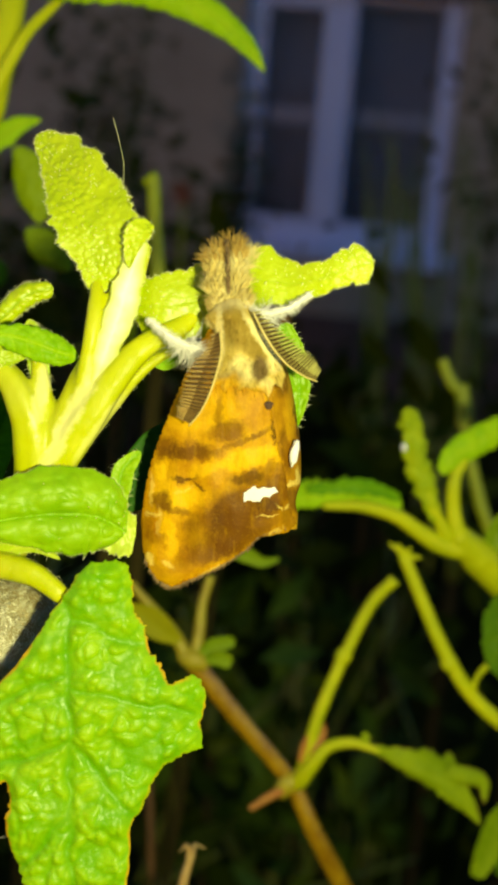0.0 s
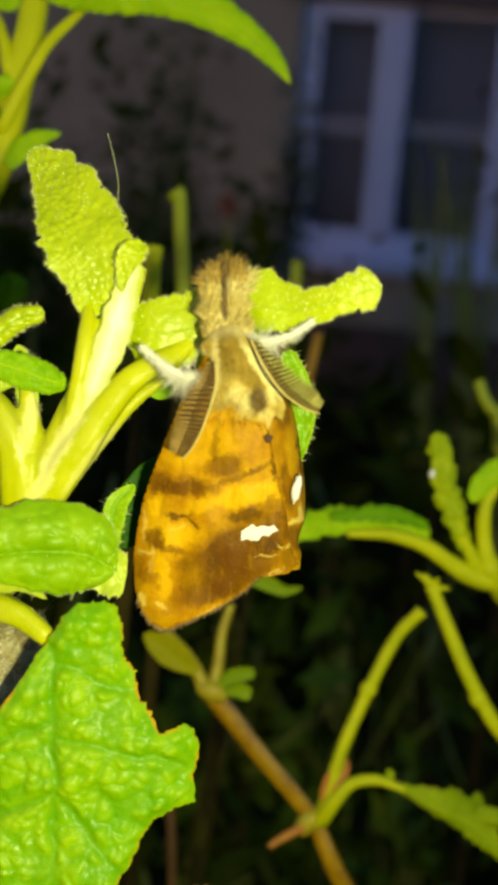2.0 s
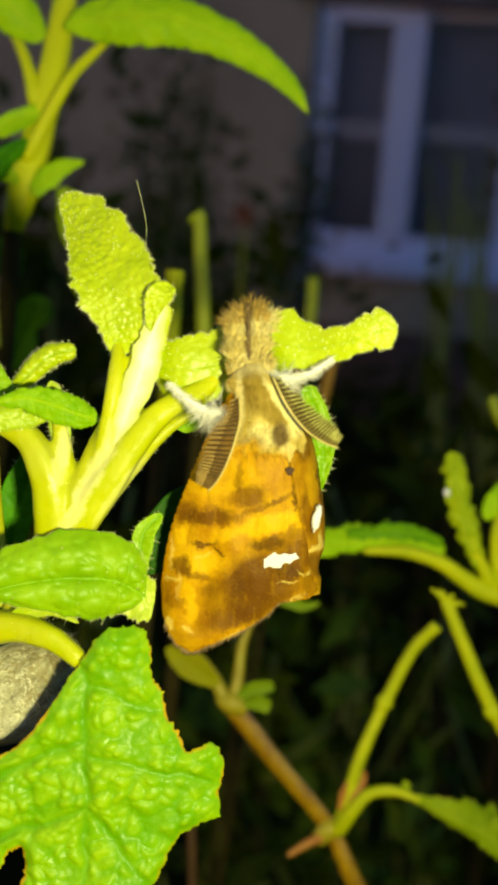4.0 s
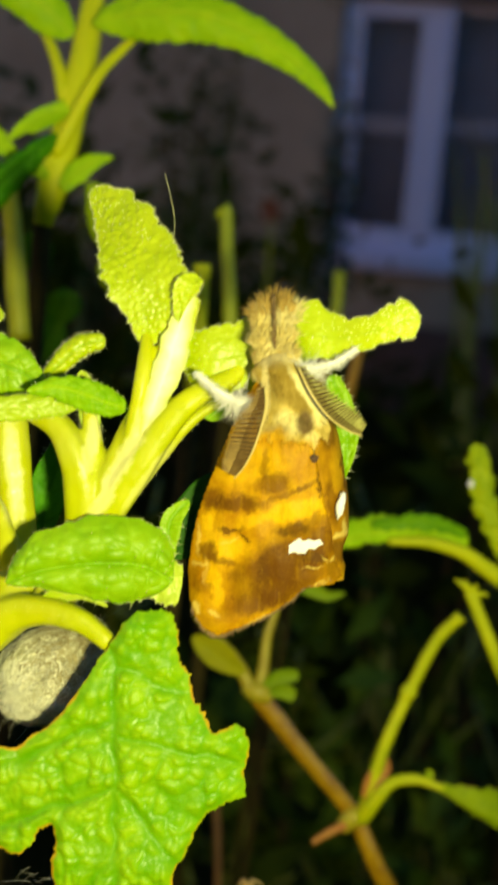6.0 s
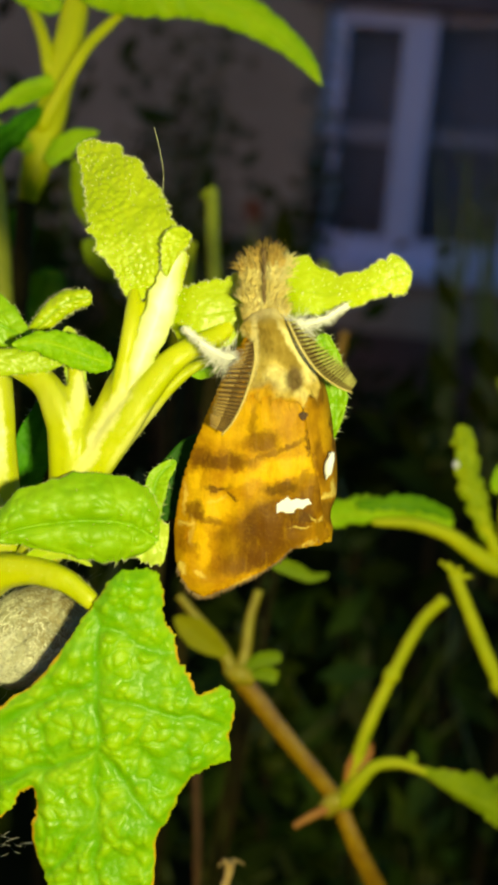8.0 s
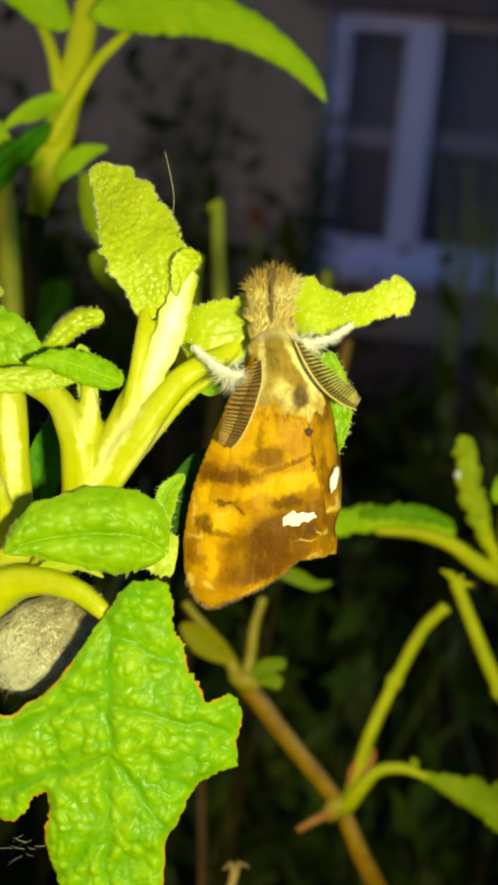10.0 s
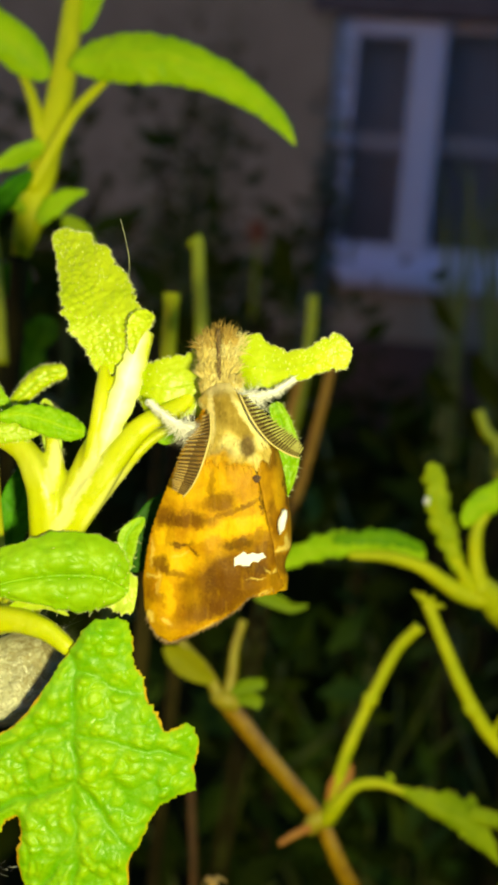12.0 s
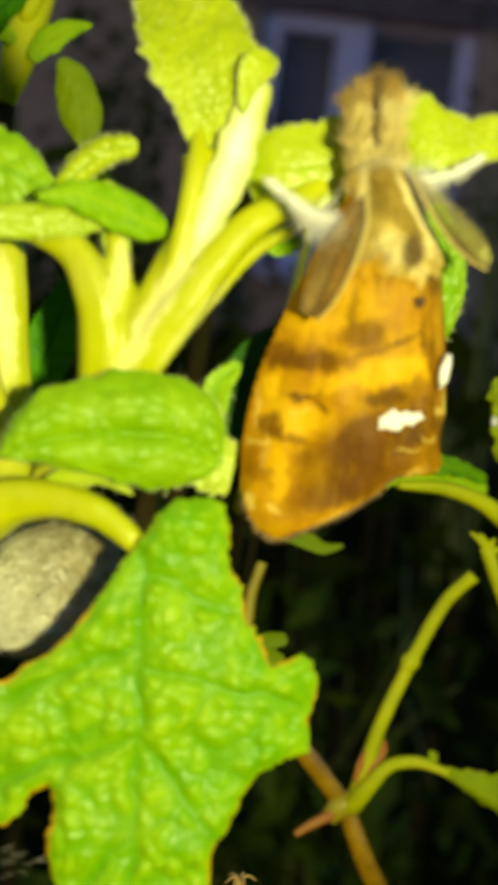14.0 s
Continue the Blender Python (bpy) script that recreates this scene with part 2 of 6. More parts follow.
OLIVEBUSH = plain("olive_bush_leaf", (0.08, 0.085, 0.015), (0.14, 0.135, 0.03), 9.0, rough=0.7, spec=0.05)
BARKDARK = plain("bush_wood", (0.05, 0.035, 0.02), (0.09, 0.06, 0.035), 20.0, rough=0.8, relief=0.002)


MOTH_AT = (0.3, 6.1, 1.2)
SEPIA, UMBER, SUN, STRAWY, HONEY = (0.12, 0.043, 0.002), (0.065, 0.024, 0.003), (0.82, 0.48, 0.002), (0.88, 0.66, 0.14), (0.42, 0.2, 0.006)


def scale_material(name, low, high, patches, warp=0.0013, fine=0.45, rough=0.5, steady=0.8):
    """Overlapping scales: a mottled ground with soft patches (place, half axes, turn, colour, weight)."""
    m, t, p = nodes_of(name)
    vec = warped(t, 1100.0, warp)
    co = t.nodes.new("ShaderNodeTexCoord")
    long = t.nodes.new("ShaderNodeMapping")
    long.inputs["Rotation"].default_value = (0, 0, radians(9))
    long.inputs["Scale"].default_value = (2600.0, 520.0, 1400.0)
    t.links.new(co.outputs["Object"], long.inputs["Vector"])
    lines = node(t, "ShaderNodeTexNoise", Scale=1.0, Detail=4.0, Roughness=0.65)
    t.links.new(long.outputs[0], lines.inputs["Vector"])
    lines = lines.outputs["Fac"]
    wave, grain, scales = noise_of(t, 520.0, 5.0, 0.65), noise_of(t, 1700.0, 5.0, 0.7), noise_of(t, 6500.0, 2.0)
    col = mixed(t, ramp(t, calc(t, "ADD", calc(t, "MULTIPLY", wave, 0.6), calc(t, "MULTIPLY", grain, 0.4)), 0.38, 0.62), low, high)
    uneven = ramp(t, grain, 0.3, 0.58, steady, 1.0)
    for at, rx, ry, deg, tone, weight in patches:
        col = mixed(t, calc(t, "MULTIPLY", blob(t, vec, at, rx, ry, deg), calc(t, "MULTIPLY", uneven, weight)), col, tone)
    col = mixed(t, ramp(t, lines, 0.5, 0.7, 0.0, 0.24), col, tuple(c * 0.45 for c in low))
    col = mixed(t, ramp(t, lines, 0.46, 0.3, 0.0, 0.22), col, high)
    col = mixed(t, ramp(t, scales, 0.56, 0.75, 0.0, 0.3 * fine), col, high)
    col = mixed(t, ramp(t, scales, 0.42, 0.28, 0.0, 0.4 * fine), col, tuple(c * 0.4 for c in low))
    t.links.new(col, p.inputs["Base Color"])
    p.inputs["Specular IOR Level"].default_value = 0.12 if rough < 0.7 else 0.08
    p.inputs["Roughness"].default_value = rough
    bump(t, p, calc(t, "ADD", calc(t, "MULTIPLY", scales, 0.5), calc(t, "MULTIPLY", lines, 1.2)), 0.00005)
    return m


WING_GROUND = (
    ((-1.1, 0.3, -0.3), 2.17, 1.30, 0, SUN, 0.45), ((1.2, -2.3, -0.3), 2.17, 0.55, 10, SUN, 0.85), ((-2.6, -4.3, -0.3), 1.39, 0.75, -8, SUN, 0.85), ((-3.5, -3.0, -0.3), 0.43, 0.69, -8, SUN, 0.90),
    ((-3.1, -6.5, -0.3), 0.46, 1.27, 6, SUN, 0.70), ((-1.2, -2.8, -0.3), 0.87, 0.40, 20, SUN, 0.60), ((-1.7, -8.0, -0.3), 2.02, 0.35, 20, HONEY, 0.80), ((1.8, -6.5, -0.3), 1.16, 0.26, 28, HONEY, 0.70),
    ((-4.3, -8.3, -0.3), 0.87, 0.58, -30, HONEY, 0.60), ((3.0, 1.4, -0.3), 0.40, 1.30, 4, SUN, 0.40))
WING_BANDS = (
    ((-2.1, -1.9, -0.3), 1.62, 0.49, 0, SEPIA, 0.90), ((-3.1, -1.7, -0.3), 0.81, 0.58, -10, SEPIA, 0.70), ((0.1, -0.8, -0.3), 1.04, 0.58, 5, SEPIA, 0.75), ((-0.3, 0.3, -0.3), 0.26, 0.98, -6, SEPIA, 0.50),
    ((0.8, -1.4, -0.3), 1.62, 0.17, 20, SEPIA, 0.60), ((2.0, -0.9, -0.3), 0.87, 0.14, 20, SEPIA, 0.40), ((-2.2, -3.3, -0.3), 0.75, 0.14, 8, UMBER, 0.85), ((-1.5, -3.7, -0.3), 0.40, 0.14, -45, UMBER, 0.85),
    ((-3.5, -4.6, -0.3), 0.58, 0.58, 0, SEPIA, 0.85), ((-2.7, -5.1, -0.3), 0.87, 0.23, -15, SEPIA, 0.60))
WING_FIELD = (
    ((-4.5, -6.4, -0.3), 0.40, 1.39, -3, SEPIA, 0.45), ((0.9, -5.1, -0.3), 2.15, 1.5, 12, SEPIA, 0.95), ((-0.1, -6.4, -0.3), 1.4, 1.4, 20, SEPIA, 0.9), ((1.2, -3.3, -0.3), 1.10, 0.40, 5, UMBER, 0.80),
    ((2.8, -4.0, -0.3), 1.10, 0.98, 5, SEPIA, 0.85), ((-1.9, -6.8, -0.3), 0.52, 1.16, 0, SEPIA, 0.50), ((-0.5, -5.5, -0.3), 0.40, 1.16, -4, UMBER, 0.35), ((2.2, -4.9, -0.3), 0.75, 0.29, -5, UMBER, 0.70),
    ((3.5, -5.6, -0.3), 0.64, 0.69, 10, UMBER, 0.55), ((0.6, -6.9, -0.3), 2.6, 0.6, 22, SEPIA, 0.75), ((-1.2, -7.4, -0.3), 1.6, 0.7, 18, SEPIA, 0.55), ((-3.9, -6.6, -0.3), 0.6, 0.5, 0, SEPIA, 0.45), ((-1.6, -5.7, -0.3), 0.9, 0.5, 30, SEPIA, 0.5), ((2.5, -2.8, -0.3), 0.64, 0.29, 0, UMBER, 0.40))
WING_FLECKS = (
    ((2.6, -1.0, -0.3), 0.10, 0.75, 12, UMBER, 1.00), ((3.2, -2.7, -0.3), 0.29, 1.39, 6, SEPIA, 0.55), ((2.1, -5.5, -0.3), 0.58, 0.07, 2, STRAWY, 0.70), ((2.8, -5.1, -0.3), 0.35, 0.07, -50, STRAWY, 0.60),
    ((3.3, -5.1, -0.3), 0.29, 0.12, 60, STRAWY, 0.50), ((-4.3, -7.8, -0.3), 0.29, 0.35, 30, STRAWY, 0.75), ((-3.2, -8.1, -0.3), 0.40, 0.23, -40, STRAWY, 0.50), ((-4.0, -5.3, -0.3), 0.58, 0.14, -10, STRAWY, 0.45),
    ((-1.1, -8.7, -0.3), 2.60, 0.12, 20, SEPIA, 0.55), ((1.2, -7.5, -0.3), 1.44, 0.12, 28, SEPIA, 0.50), ((-3.7, -5.8, -0.3), 0.17, 0.87, 0, STRAWY, 0.25), ((0.3, -8.0, -0.3), 2.4, 0.13, 23, STRAWY, 0.4), ((2.4, -6.6, -0.3), 0.9, 0.1, 30, STRAWY, 0.45), ((-2.3, -4.0, -0.3), 0.5, 0.12, 25, STRAWY, 0.3), ((-4.1, -3.9, -0.3), 0.14, 0.9, 0, STRAWY, 0.35))
WING = scale_material("wing_scales", (0.4, 0.172, 0.0), (0.6, 0.325, 0.001), WING_GROUND + WING_BANDS + WING_FIELD + WING_FLECKS)
WINGSIDE = scale_material("side_wing_scales", (0.32, 0.145, 0.003), (0.5, 0.25, 0.003), (
    ((3.1, 1.9, -1.3), 0.5, 0.9, 0, UMBER, 0.6), ((3.6, -0.2, -1.3), 0.35, 1.2, 4, SUN, 0.4), ((4.1, 0.4, -2.3), 0.16, 2.6, 4, UMBER, 0.85), ((3.8, -3.8, -2.3), 0.6, 0.2, 20, STRAWY, 0.8), ((4.1, -3.4, -2.3), 0.16, 0.5, 0, STRAWY, 0.9),
    ((3.9, -4.7, -2.3), 0.8, 0.7, 0, UMBER, 0.7), ((3.3, -2.0, -1.3), 0.3, 1.3, 6, SEPIA, 0.7), ((3.8, -6.3, -2.3), 0.6, 0.3, 0, SUN, 0.5)))
CREAM, SHIELD, SOOT = (0.9, 0.78, 0.36), (0.24, 0.155, 0.02), (0.12, 0.07, 0.04)
THORAX_TOP = (
    ((0.3, 5.8, 2.7), 1.2, 0.5, 0, (0.58, 0.48, 0.22), 0.9), ((0.4, 5.2, 2.7), 0.75, 0.5, 0, SHIELD, 0.85), ((0.8, 4.3, 2.7), 0.95, 0.95, 0, SHIELD, 0.85), ((1.4, 3.5, 2.7), 0.75, 0.5, -40, SHIELD, 0.85),
    ((-0.3, 4.0, 2.7), 0.24, 1.6, 0, CREAM, 0.9), ((1.9, 3.9, 2.7), 1.7, 0.26, -55, CREAM, 0.95), ((0.9, 2.4, 2.7), 0.8, 0.6, -30, CREAM, 0.9), ((2.5, 2.7, 2.7), 0.45, 0.55, 0, CREAM, 0.8))
THORAX_FOOT = (
    ((1.8, 2.4, 2.7), 0.5, 0.75, 0, SOOT, 0.9), ((0.3, 2.0, 2.7), 0.8, 0.4, 0, (0.36, 0.25, 0.1), 0.7), ((2.2, 1.4, 2.7), 0.4, 0.6, 0, CREAM, 0.6), ((-0.3, 1.4, 2.7), 1.2, 0.55, 20, (0.66, 0.35, 0.002), 0.95), ((1.3, 1.1, 2.7), 1.2, 0.4, 0, (0.66, 0.37, 0.002), 0.9), ((0.4, 1.8, 2.7), 0.3, 0.5, 0, (0.66, 0.38, 0.01), 0.7))
THORAX = scale_material("thorax_fur", (0.5, 0.36, 0.07), (0.7, 0.53, 0.14), THORAX_TOP + THORAX_FOOT, warp=0.0006, fine=0.6, rough=0.85, steady=0.9)


def glass_material():
    m, t, p = nodes_of("window_glass")
    p.inputs["Base Color"].default_value = (0.75, 0.8, 0.85, 1)
    p.inputs["Roughness"].default_value = 0.38
    p.inputs["Specular IOR Level"].default_value = 0.1
    p.inputs["Transmission Weight"].default_value = 1.0
    p.inputs["IOR"].default_value = 1.45
    bump(t, p, noise_of(t, 1.5), 0.002, 0.15)
    return m


GLASS = glass_material()


# ---- builders ----
def thing(name, base, label, category, group="", kind=""):
    """An empty at the thing's base, given in the plant's millimetres."""
    root = new(name)
    root.empty_display_size = 0.005
    root.matrix_world = PLANT @ Matrix.Translation(Vector(base) * 0.001)
    root["base"] = tuple(float(v) for v in base)
    return tagged(root, label, category, group, kind)


def part(name, bm, material, parent, label="", smooth=True):
    """Links a bmesh, in the plant's millimetres, as one mesh under a thing or a part."""
    top = parent
    while top.parent:
        top = top.parent
    base = Vector(top["base"])
    for v in bm.verts:
        v.co = (v.co - base) * 0.001
    me = bpy.data.meshes.new(name)
    bm.to_mesh(me)
    bm.free()
    me.materials.append(material)
    for f in me.polygons:
        f.use_smooth = smooth
    ob = new(name, me)
    ob.parent = parent
    return tagged(ob, label)


def world_part(name, bm, material, parent=None, label="", smooth=False):
    """Links a bmesh given in metres; under a parent it is in the parent's space."""
    me = bpy.data.meshes.new(name)
    bm.to_mesh(me)
    bm.free()
    me.materials.append(material)
    for f in me.polygons:
        f.use_smooth = smooth
    ob = new(name, me)
    ob.parent = parent
    return tagged(ob, label)


def curve_at(points, t):
    """A point at t, 0 to 1, of a Catmull-Rom curve through the points; works for numbers too."""
    n = len(points) - 1
    x = min(max(t, 0.0), 1.0) * n
    i = min(int(x), n - 1)
    s = x - i
    p1, p2 = points[i], points[i + 1]
    p0 = points[i - 1] if i > 0 else p1 * 2 - p2
    p3 = points[i + 2] if i + 2 <= n else p2 * 2 - p1
    return 0.5 * (p1 * 2 + (p2 - p0) * s + (p0 * 2 - p1 * 5 + p2 * 4 - p3) * (s * s) + (p1 * 3 - p0 - p2 * 3 + p3) * (s ** 3))


def tube(bm, points, radii, sides=12, rows=24, rough=0.04, cap=True, flat=1.0, ridge=0.0):
    """A round stem through the points, tapering by the radii, slightly uneven."""
    pts, rad = [Vector(p) for p in points], [float(r) for r in radii]
    if len(rad) < len(pts):
        rad = [rad[0] + (rad[-1] - rad[0]) * k / (len(pts) - 1) for k in range(len(pts))]
    last, side, rings = None, None, []
    uv = bm.loops.layers.uv.verify()
    for k in range(rows + 1):
        t = k / rows
        p = curve_at(pts, t)
        ahead = (curve_at(pts, min(t + 0.01, 1)) - curve_at(pts, max(t - 0.01, 0))).normalized()
        side = (side - ahead * side.dot(ahead)).normalized() if side else ahead.orthogonal().normalized()
        up = ahead.cross(side)
        r = max(curve_at(rad, t), 0.01)
        ring = []
        for j in range(sides):
            a = 2 * math.pi * j / sides
            q = p + (side * math.cos(a) + up * math.sin(a) * flat) * r
            if ridge:
                q += (q - p) * ridge * (math.cos(4 * a + 1.5 * t) + 0.5 * math.cos(9 * a))
            q += (q - p) * rough * noise.noise(q * (1.2 / r) * 0.4) * 2
            ring.append(bm.verts.new(q))
        if last:
            for j in range(sides):
                f = bm.faces.new((last[j], last[(j + 1) % sides], ring[(j + 1) % sides], ring[j]))
                for loop, (du, dv) in zip(f.loops, ((0, -1), (1, -1), (1, 0), (0, 0))):
                    loop[uv].uv = (j + du) / sides, (k + dv) / rows
        last = ring
        rings.append(ring)
    if cap:
        bm.faces.new(rings[0][::-1])
        bm.faces.new(rings[-1])
    return bm


def stem(name, points, radii, material, parent, label="", **more):
    if name == "petiole":
        points = [Vector(points[0]) - Vector((0, 0, 1.1))] + list(points)
        radii = [radii[0] * 0.5] + list(radii)
    ob = part(name, tube(bmesh.new(), points, radii, **more), material, parent, label)
    return ob


def fused(name, limbs, material, parent, label=""):
    """Several fleshy stems grown together into one smooth body; limbs holds their points and radii."""
    bm = bmesh.new()
    for points, radii in limbs:
        tube(bm, points, radii, sides=20, rows=40, ridge=0.06)
    ob = part(name, bm, material, parent, label)
    mesh = ob.modifiers.new("grown_together", "REMESH")
    mesh.mode, mesh.voxel_size, mesh.use_smooth_shade = "VOXEL", 0.00014, True
    soft = ob.modifiers.new("softened", "SMOOTH")
    soft.iterations, soft.factor = 9, 0.5
    rng, hb = random.Random(17), bmesh.new()
    for points, radii in limbs:
        pts = [Vector(p) for p in points]
        for _ in range(170):
            t = rng.uniform(0.1, 1.0)
            p, ahead = curve_at(pts, t), (curve_at(pts, min(t + 0.02, 1)) - curve_at(pts, max(t - 0.02, 0))).normalized()
            out = ahead.cross(Vector((rng.uniform(-1, 1), rng.uniform(-1, 1), rng.uniform(-1, 1)))).normalized()
            hair(hb, p + out * curve_at(radii, t) * 0.95, (out + ahead * rng.uniform(-0.4, 0.4)).normalized(), rng.uniform(0.06, 0.19), 0.007, rng)
    tagged(part("hair_fringe", hb, HAIR, ob, "fine whitish hairs"), kind="stuff")
    return ob


def quilt(p, cell):
    """The height, 0 to 1, of a rounded pad between a net of fine veins."""
    p = p / cell
    d, _ = noise.voronoi(p + noise.noise_vector(p * 0.7) * 0.4)
    dome = max(0.0, 1 - (d[0] / 0.8) ** 2)
    x = min(1.0, (d[1] - d[0]) * 3.2)
    return dome * (0.35 + 0.65 * x * x * (3 - 2 * x))


def leaf(name, spine, left, right, material, parent, label="", face=(0, 0, 1), cup=0.2, pucker=0.0, cell=1.0, teeth=0, tooth=0.12,
         thick=0.22, rows=54, cols=18, veins=7, twist=0.0, wave=0.0, seed=0.0, hairs=0, hair_length=0.5, ragged=0.0, fuzz=0, bulge=0.0):
    """A blade along a spine, with a half width to each side; cup lifts the edges, pucker raises pads between the veins."""
    pts = [Vector(p) for p in spine]
    left, right = [float(v) for v in left], [float(v) for v in right]
    face = Vector(face).normalized()
    bm = bmesh.new()
    uv = bm.loops.layers.uv.new("UVMap")
    grid, info, rim, tops = [], {}, [], []
    for k in range(rows + 1):
        t = k / rows
        p = curve_at(pts, t)
        ahead = (curve_at(pts, min(t + 0.02, 1)) - curve_at(pts, max(t - 0.02, 0))).normalized()
        side = ahead.cross(face).normalized()
        up = side.cross(ahead).normalized()
        if twist:
            turn = Matrix.Rotation(twist * t, 3, ahead)
            side, up = turn @ side, turn @ up
        row = []
        for j in range(cols + 1):
            s = 2 * j / cols - 1
            half = max(curve_at(left if s < 0 else right, t), 0.02)
            if teeth:
                half *= 1 - tooth * ((t * teeth + noise.noise((t * 9, seed, s))) % 1.0) * (abs(s) ** 3)
            if ragged:
                half *= 1 + ragged * abs(s) ** 3 * (noise.noise((t * 16.0, seed, 1.0 if s > 0 else 7.0)) + 0.5 * noise.noise((t * 41.0, seed, 3.0 if s > 0 else 9.0)))
            if t > 0.92:
                half *= math.sqrt(max(0.0, 1 - ((t - 0.92) / 0.08) ** 2))
            elif t < 0.04:
                half *= 0.45 + 0.55 * t / 0.04
            half = max(half, 0.02) * 1.0
            half *= 1 + 0.05 * noise.noise((t * 7.0 + seed, s * 0.5 + 3, seed))
            x = s * half
            lateral = abs(((t - abs(s) * 0.10) * veins) % 1.0 - 0.5) * 2
            near = max(max(0.0, 1 - abs(x) / max(0.12 * half, 0.18)), max(0.0, (lateral - 0.82) / 0.18) * 0.7) if veins else 0.3 * max(0.0, 1 - abs(x) / 0.18)
            q = p + side * x
            h = cup * abs(x) * abs(s) - 0.12 * near * min(half, 1.0)
            if pucker:
                h += pucker * quilt(Vector((q.x + seed * 7, q.y, q.z)), cell) * min(1.0, (1.02 - abs(s)) * 5)
            if bulge:
                h += bulge * half * math.sin(math.pi * min(1.0, abs(s)) ** 0.8)
            if wave:
                h += wave * half * math.sin(t * 11 + seed + (1.7 if s > 0 else 0)) * s * s
            h += 0.05 * half * noise.noise(q * 0.35 + Vector((seed, 0, 0)))
            v = bm.verts.new(q + up * h)
            low = bm.verts.new(q + up * (h - thick * (1.0 - 0.6 * abs(s))))
            info[v] = info[low] = ((1 - abs(s)) * half, near)
            row.append((v, low))
            tops.append((v.co.copy(), up))
            if j in (0, cols):
                rim.append((v.co.copy(), side * (1 if s > 0 else -1), up))
        grid.append(row)
    bm.verts.index_update()
    for a, b in zip(grid, grid[1:]):
        for j in range(cols):
            bm.faces.new((a[j][0], a[j + 1][0], b[j + 1][0], b[j][0]))
            bm.faces.new((a[j][1], b[j][1], b[j + 1][1], a[j + 1][1]))
        bm.faces.new((a[0][0], b[0][0], b[0][1], a[0][1]))
        bm.faces.new((a[cols][0], a[cols][1], b[cols][1], b[cols][0]))
    for row, turned in ((grid[0], False), (grid[-1], True)):
        for j in range(cols):
            f = (row[j][0], row[j][1], row[j + 1][1], row[j + 1][0])
            bm.faces.new(f[::-1] if turned else f)
    for f in bm.faces:
        for loop in f.loops:
            loop[uv].uv = info[loop.vert]
    ob = part(name, bm, material, parent, label)
    if hairs:
        rng = random.Random(int(seed * 100) + len(rim))
        hb = bmesh.new()
        for _ in range(hairs * 2):
            q, out, up = rng.choice(rim)
            way = (out + up * rng.uniform(-0.6, 0.7) + Vector((rng.uniform(-0.7, 0.7), rng.uniform(-0.7, 0.7), 0))).normalized()
            hair(hb, q - out * 0.05, way, hair_length * rng.uniform(0.2, 0.9), 0.0095, rng)
        for _ in range(fuzz):
            q, up = rng.choice(tops)
            way = (up + Vector((rng.uniform(-0.8, 0.8), rng.uniform(-0.8, 0.8), 0))).normalized()
            hair(hb, q - up * 0.02, way, rng.uniform(0.07, 0.15), rng.uniform(0.02, 0.042), rng)
        tagged(part("hair_fringe", hb, HAIR, ob, "fine whitish hairs"), kind="stuff")
    return ob


def hair(bm, root, way, length, width, rng, bend=0.25):
    """One tapered, slightly bent hair of three sides."""
    side = way.orthogonal().normalized()
    up = way.cross(side)
    lean = (side * rng.uniform(-1, 1) + up * rng.uniform(-1, 1)) * bend
    rings = []
    for s, w in ((0.0, 1.0), (0.55, 0.75)):
        c = root + way * length * s + lean * length * s * s
        rings.append([bm.verts.new(c + (side * math.cos(a) + up * math.sin(a)) * width * w) for a in (0.0, 2.1, 4.2)])
    tip = bm.verts.new(root + way * length + lean * length)
    for j in range(3):
        k = (j + 1) % 3
        bm.faces.new((rings[0][j], rings[0][k], rings[1][k], rings[1][j]))
        bm.faces.new((rings[1][j], rings[1][k], tip))


def inside(x, y, shape):
    hit = False
    for (ax, ay), (bx, by) in zip(shape, shape[1:] + shape[:1]):
        if (ay > y) != (by > y) and x < (bx - ax) * (y - ay) / (by - ay) + ax:
            hit = not hit
    return hit


def nearest_edge(x, y, shape):
    best = (1e9, x, y)
    for (ax, ay), (bx, by) in zip(shape, shape[1:] + shape[:1]):
        dx, dy = bx - ax, by - ay
        k = min(1.0, max(0.0, ((x - ax) * dx + (y - ay) * dy) / (dx * dx + dy * dy + 1e-9)))
        px, py = ax + dx * k, ay + dy * k
        best = min(best, (math.hypot(x - px, y - py), px, py))
    return best


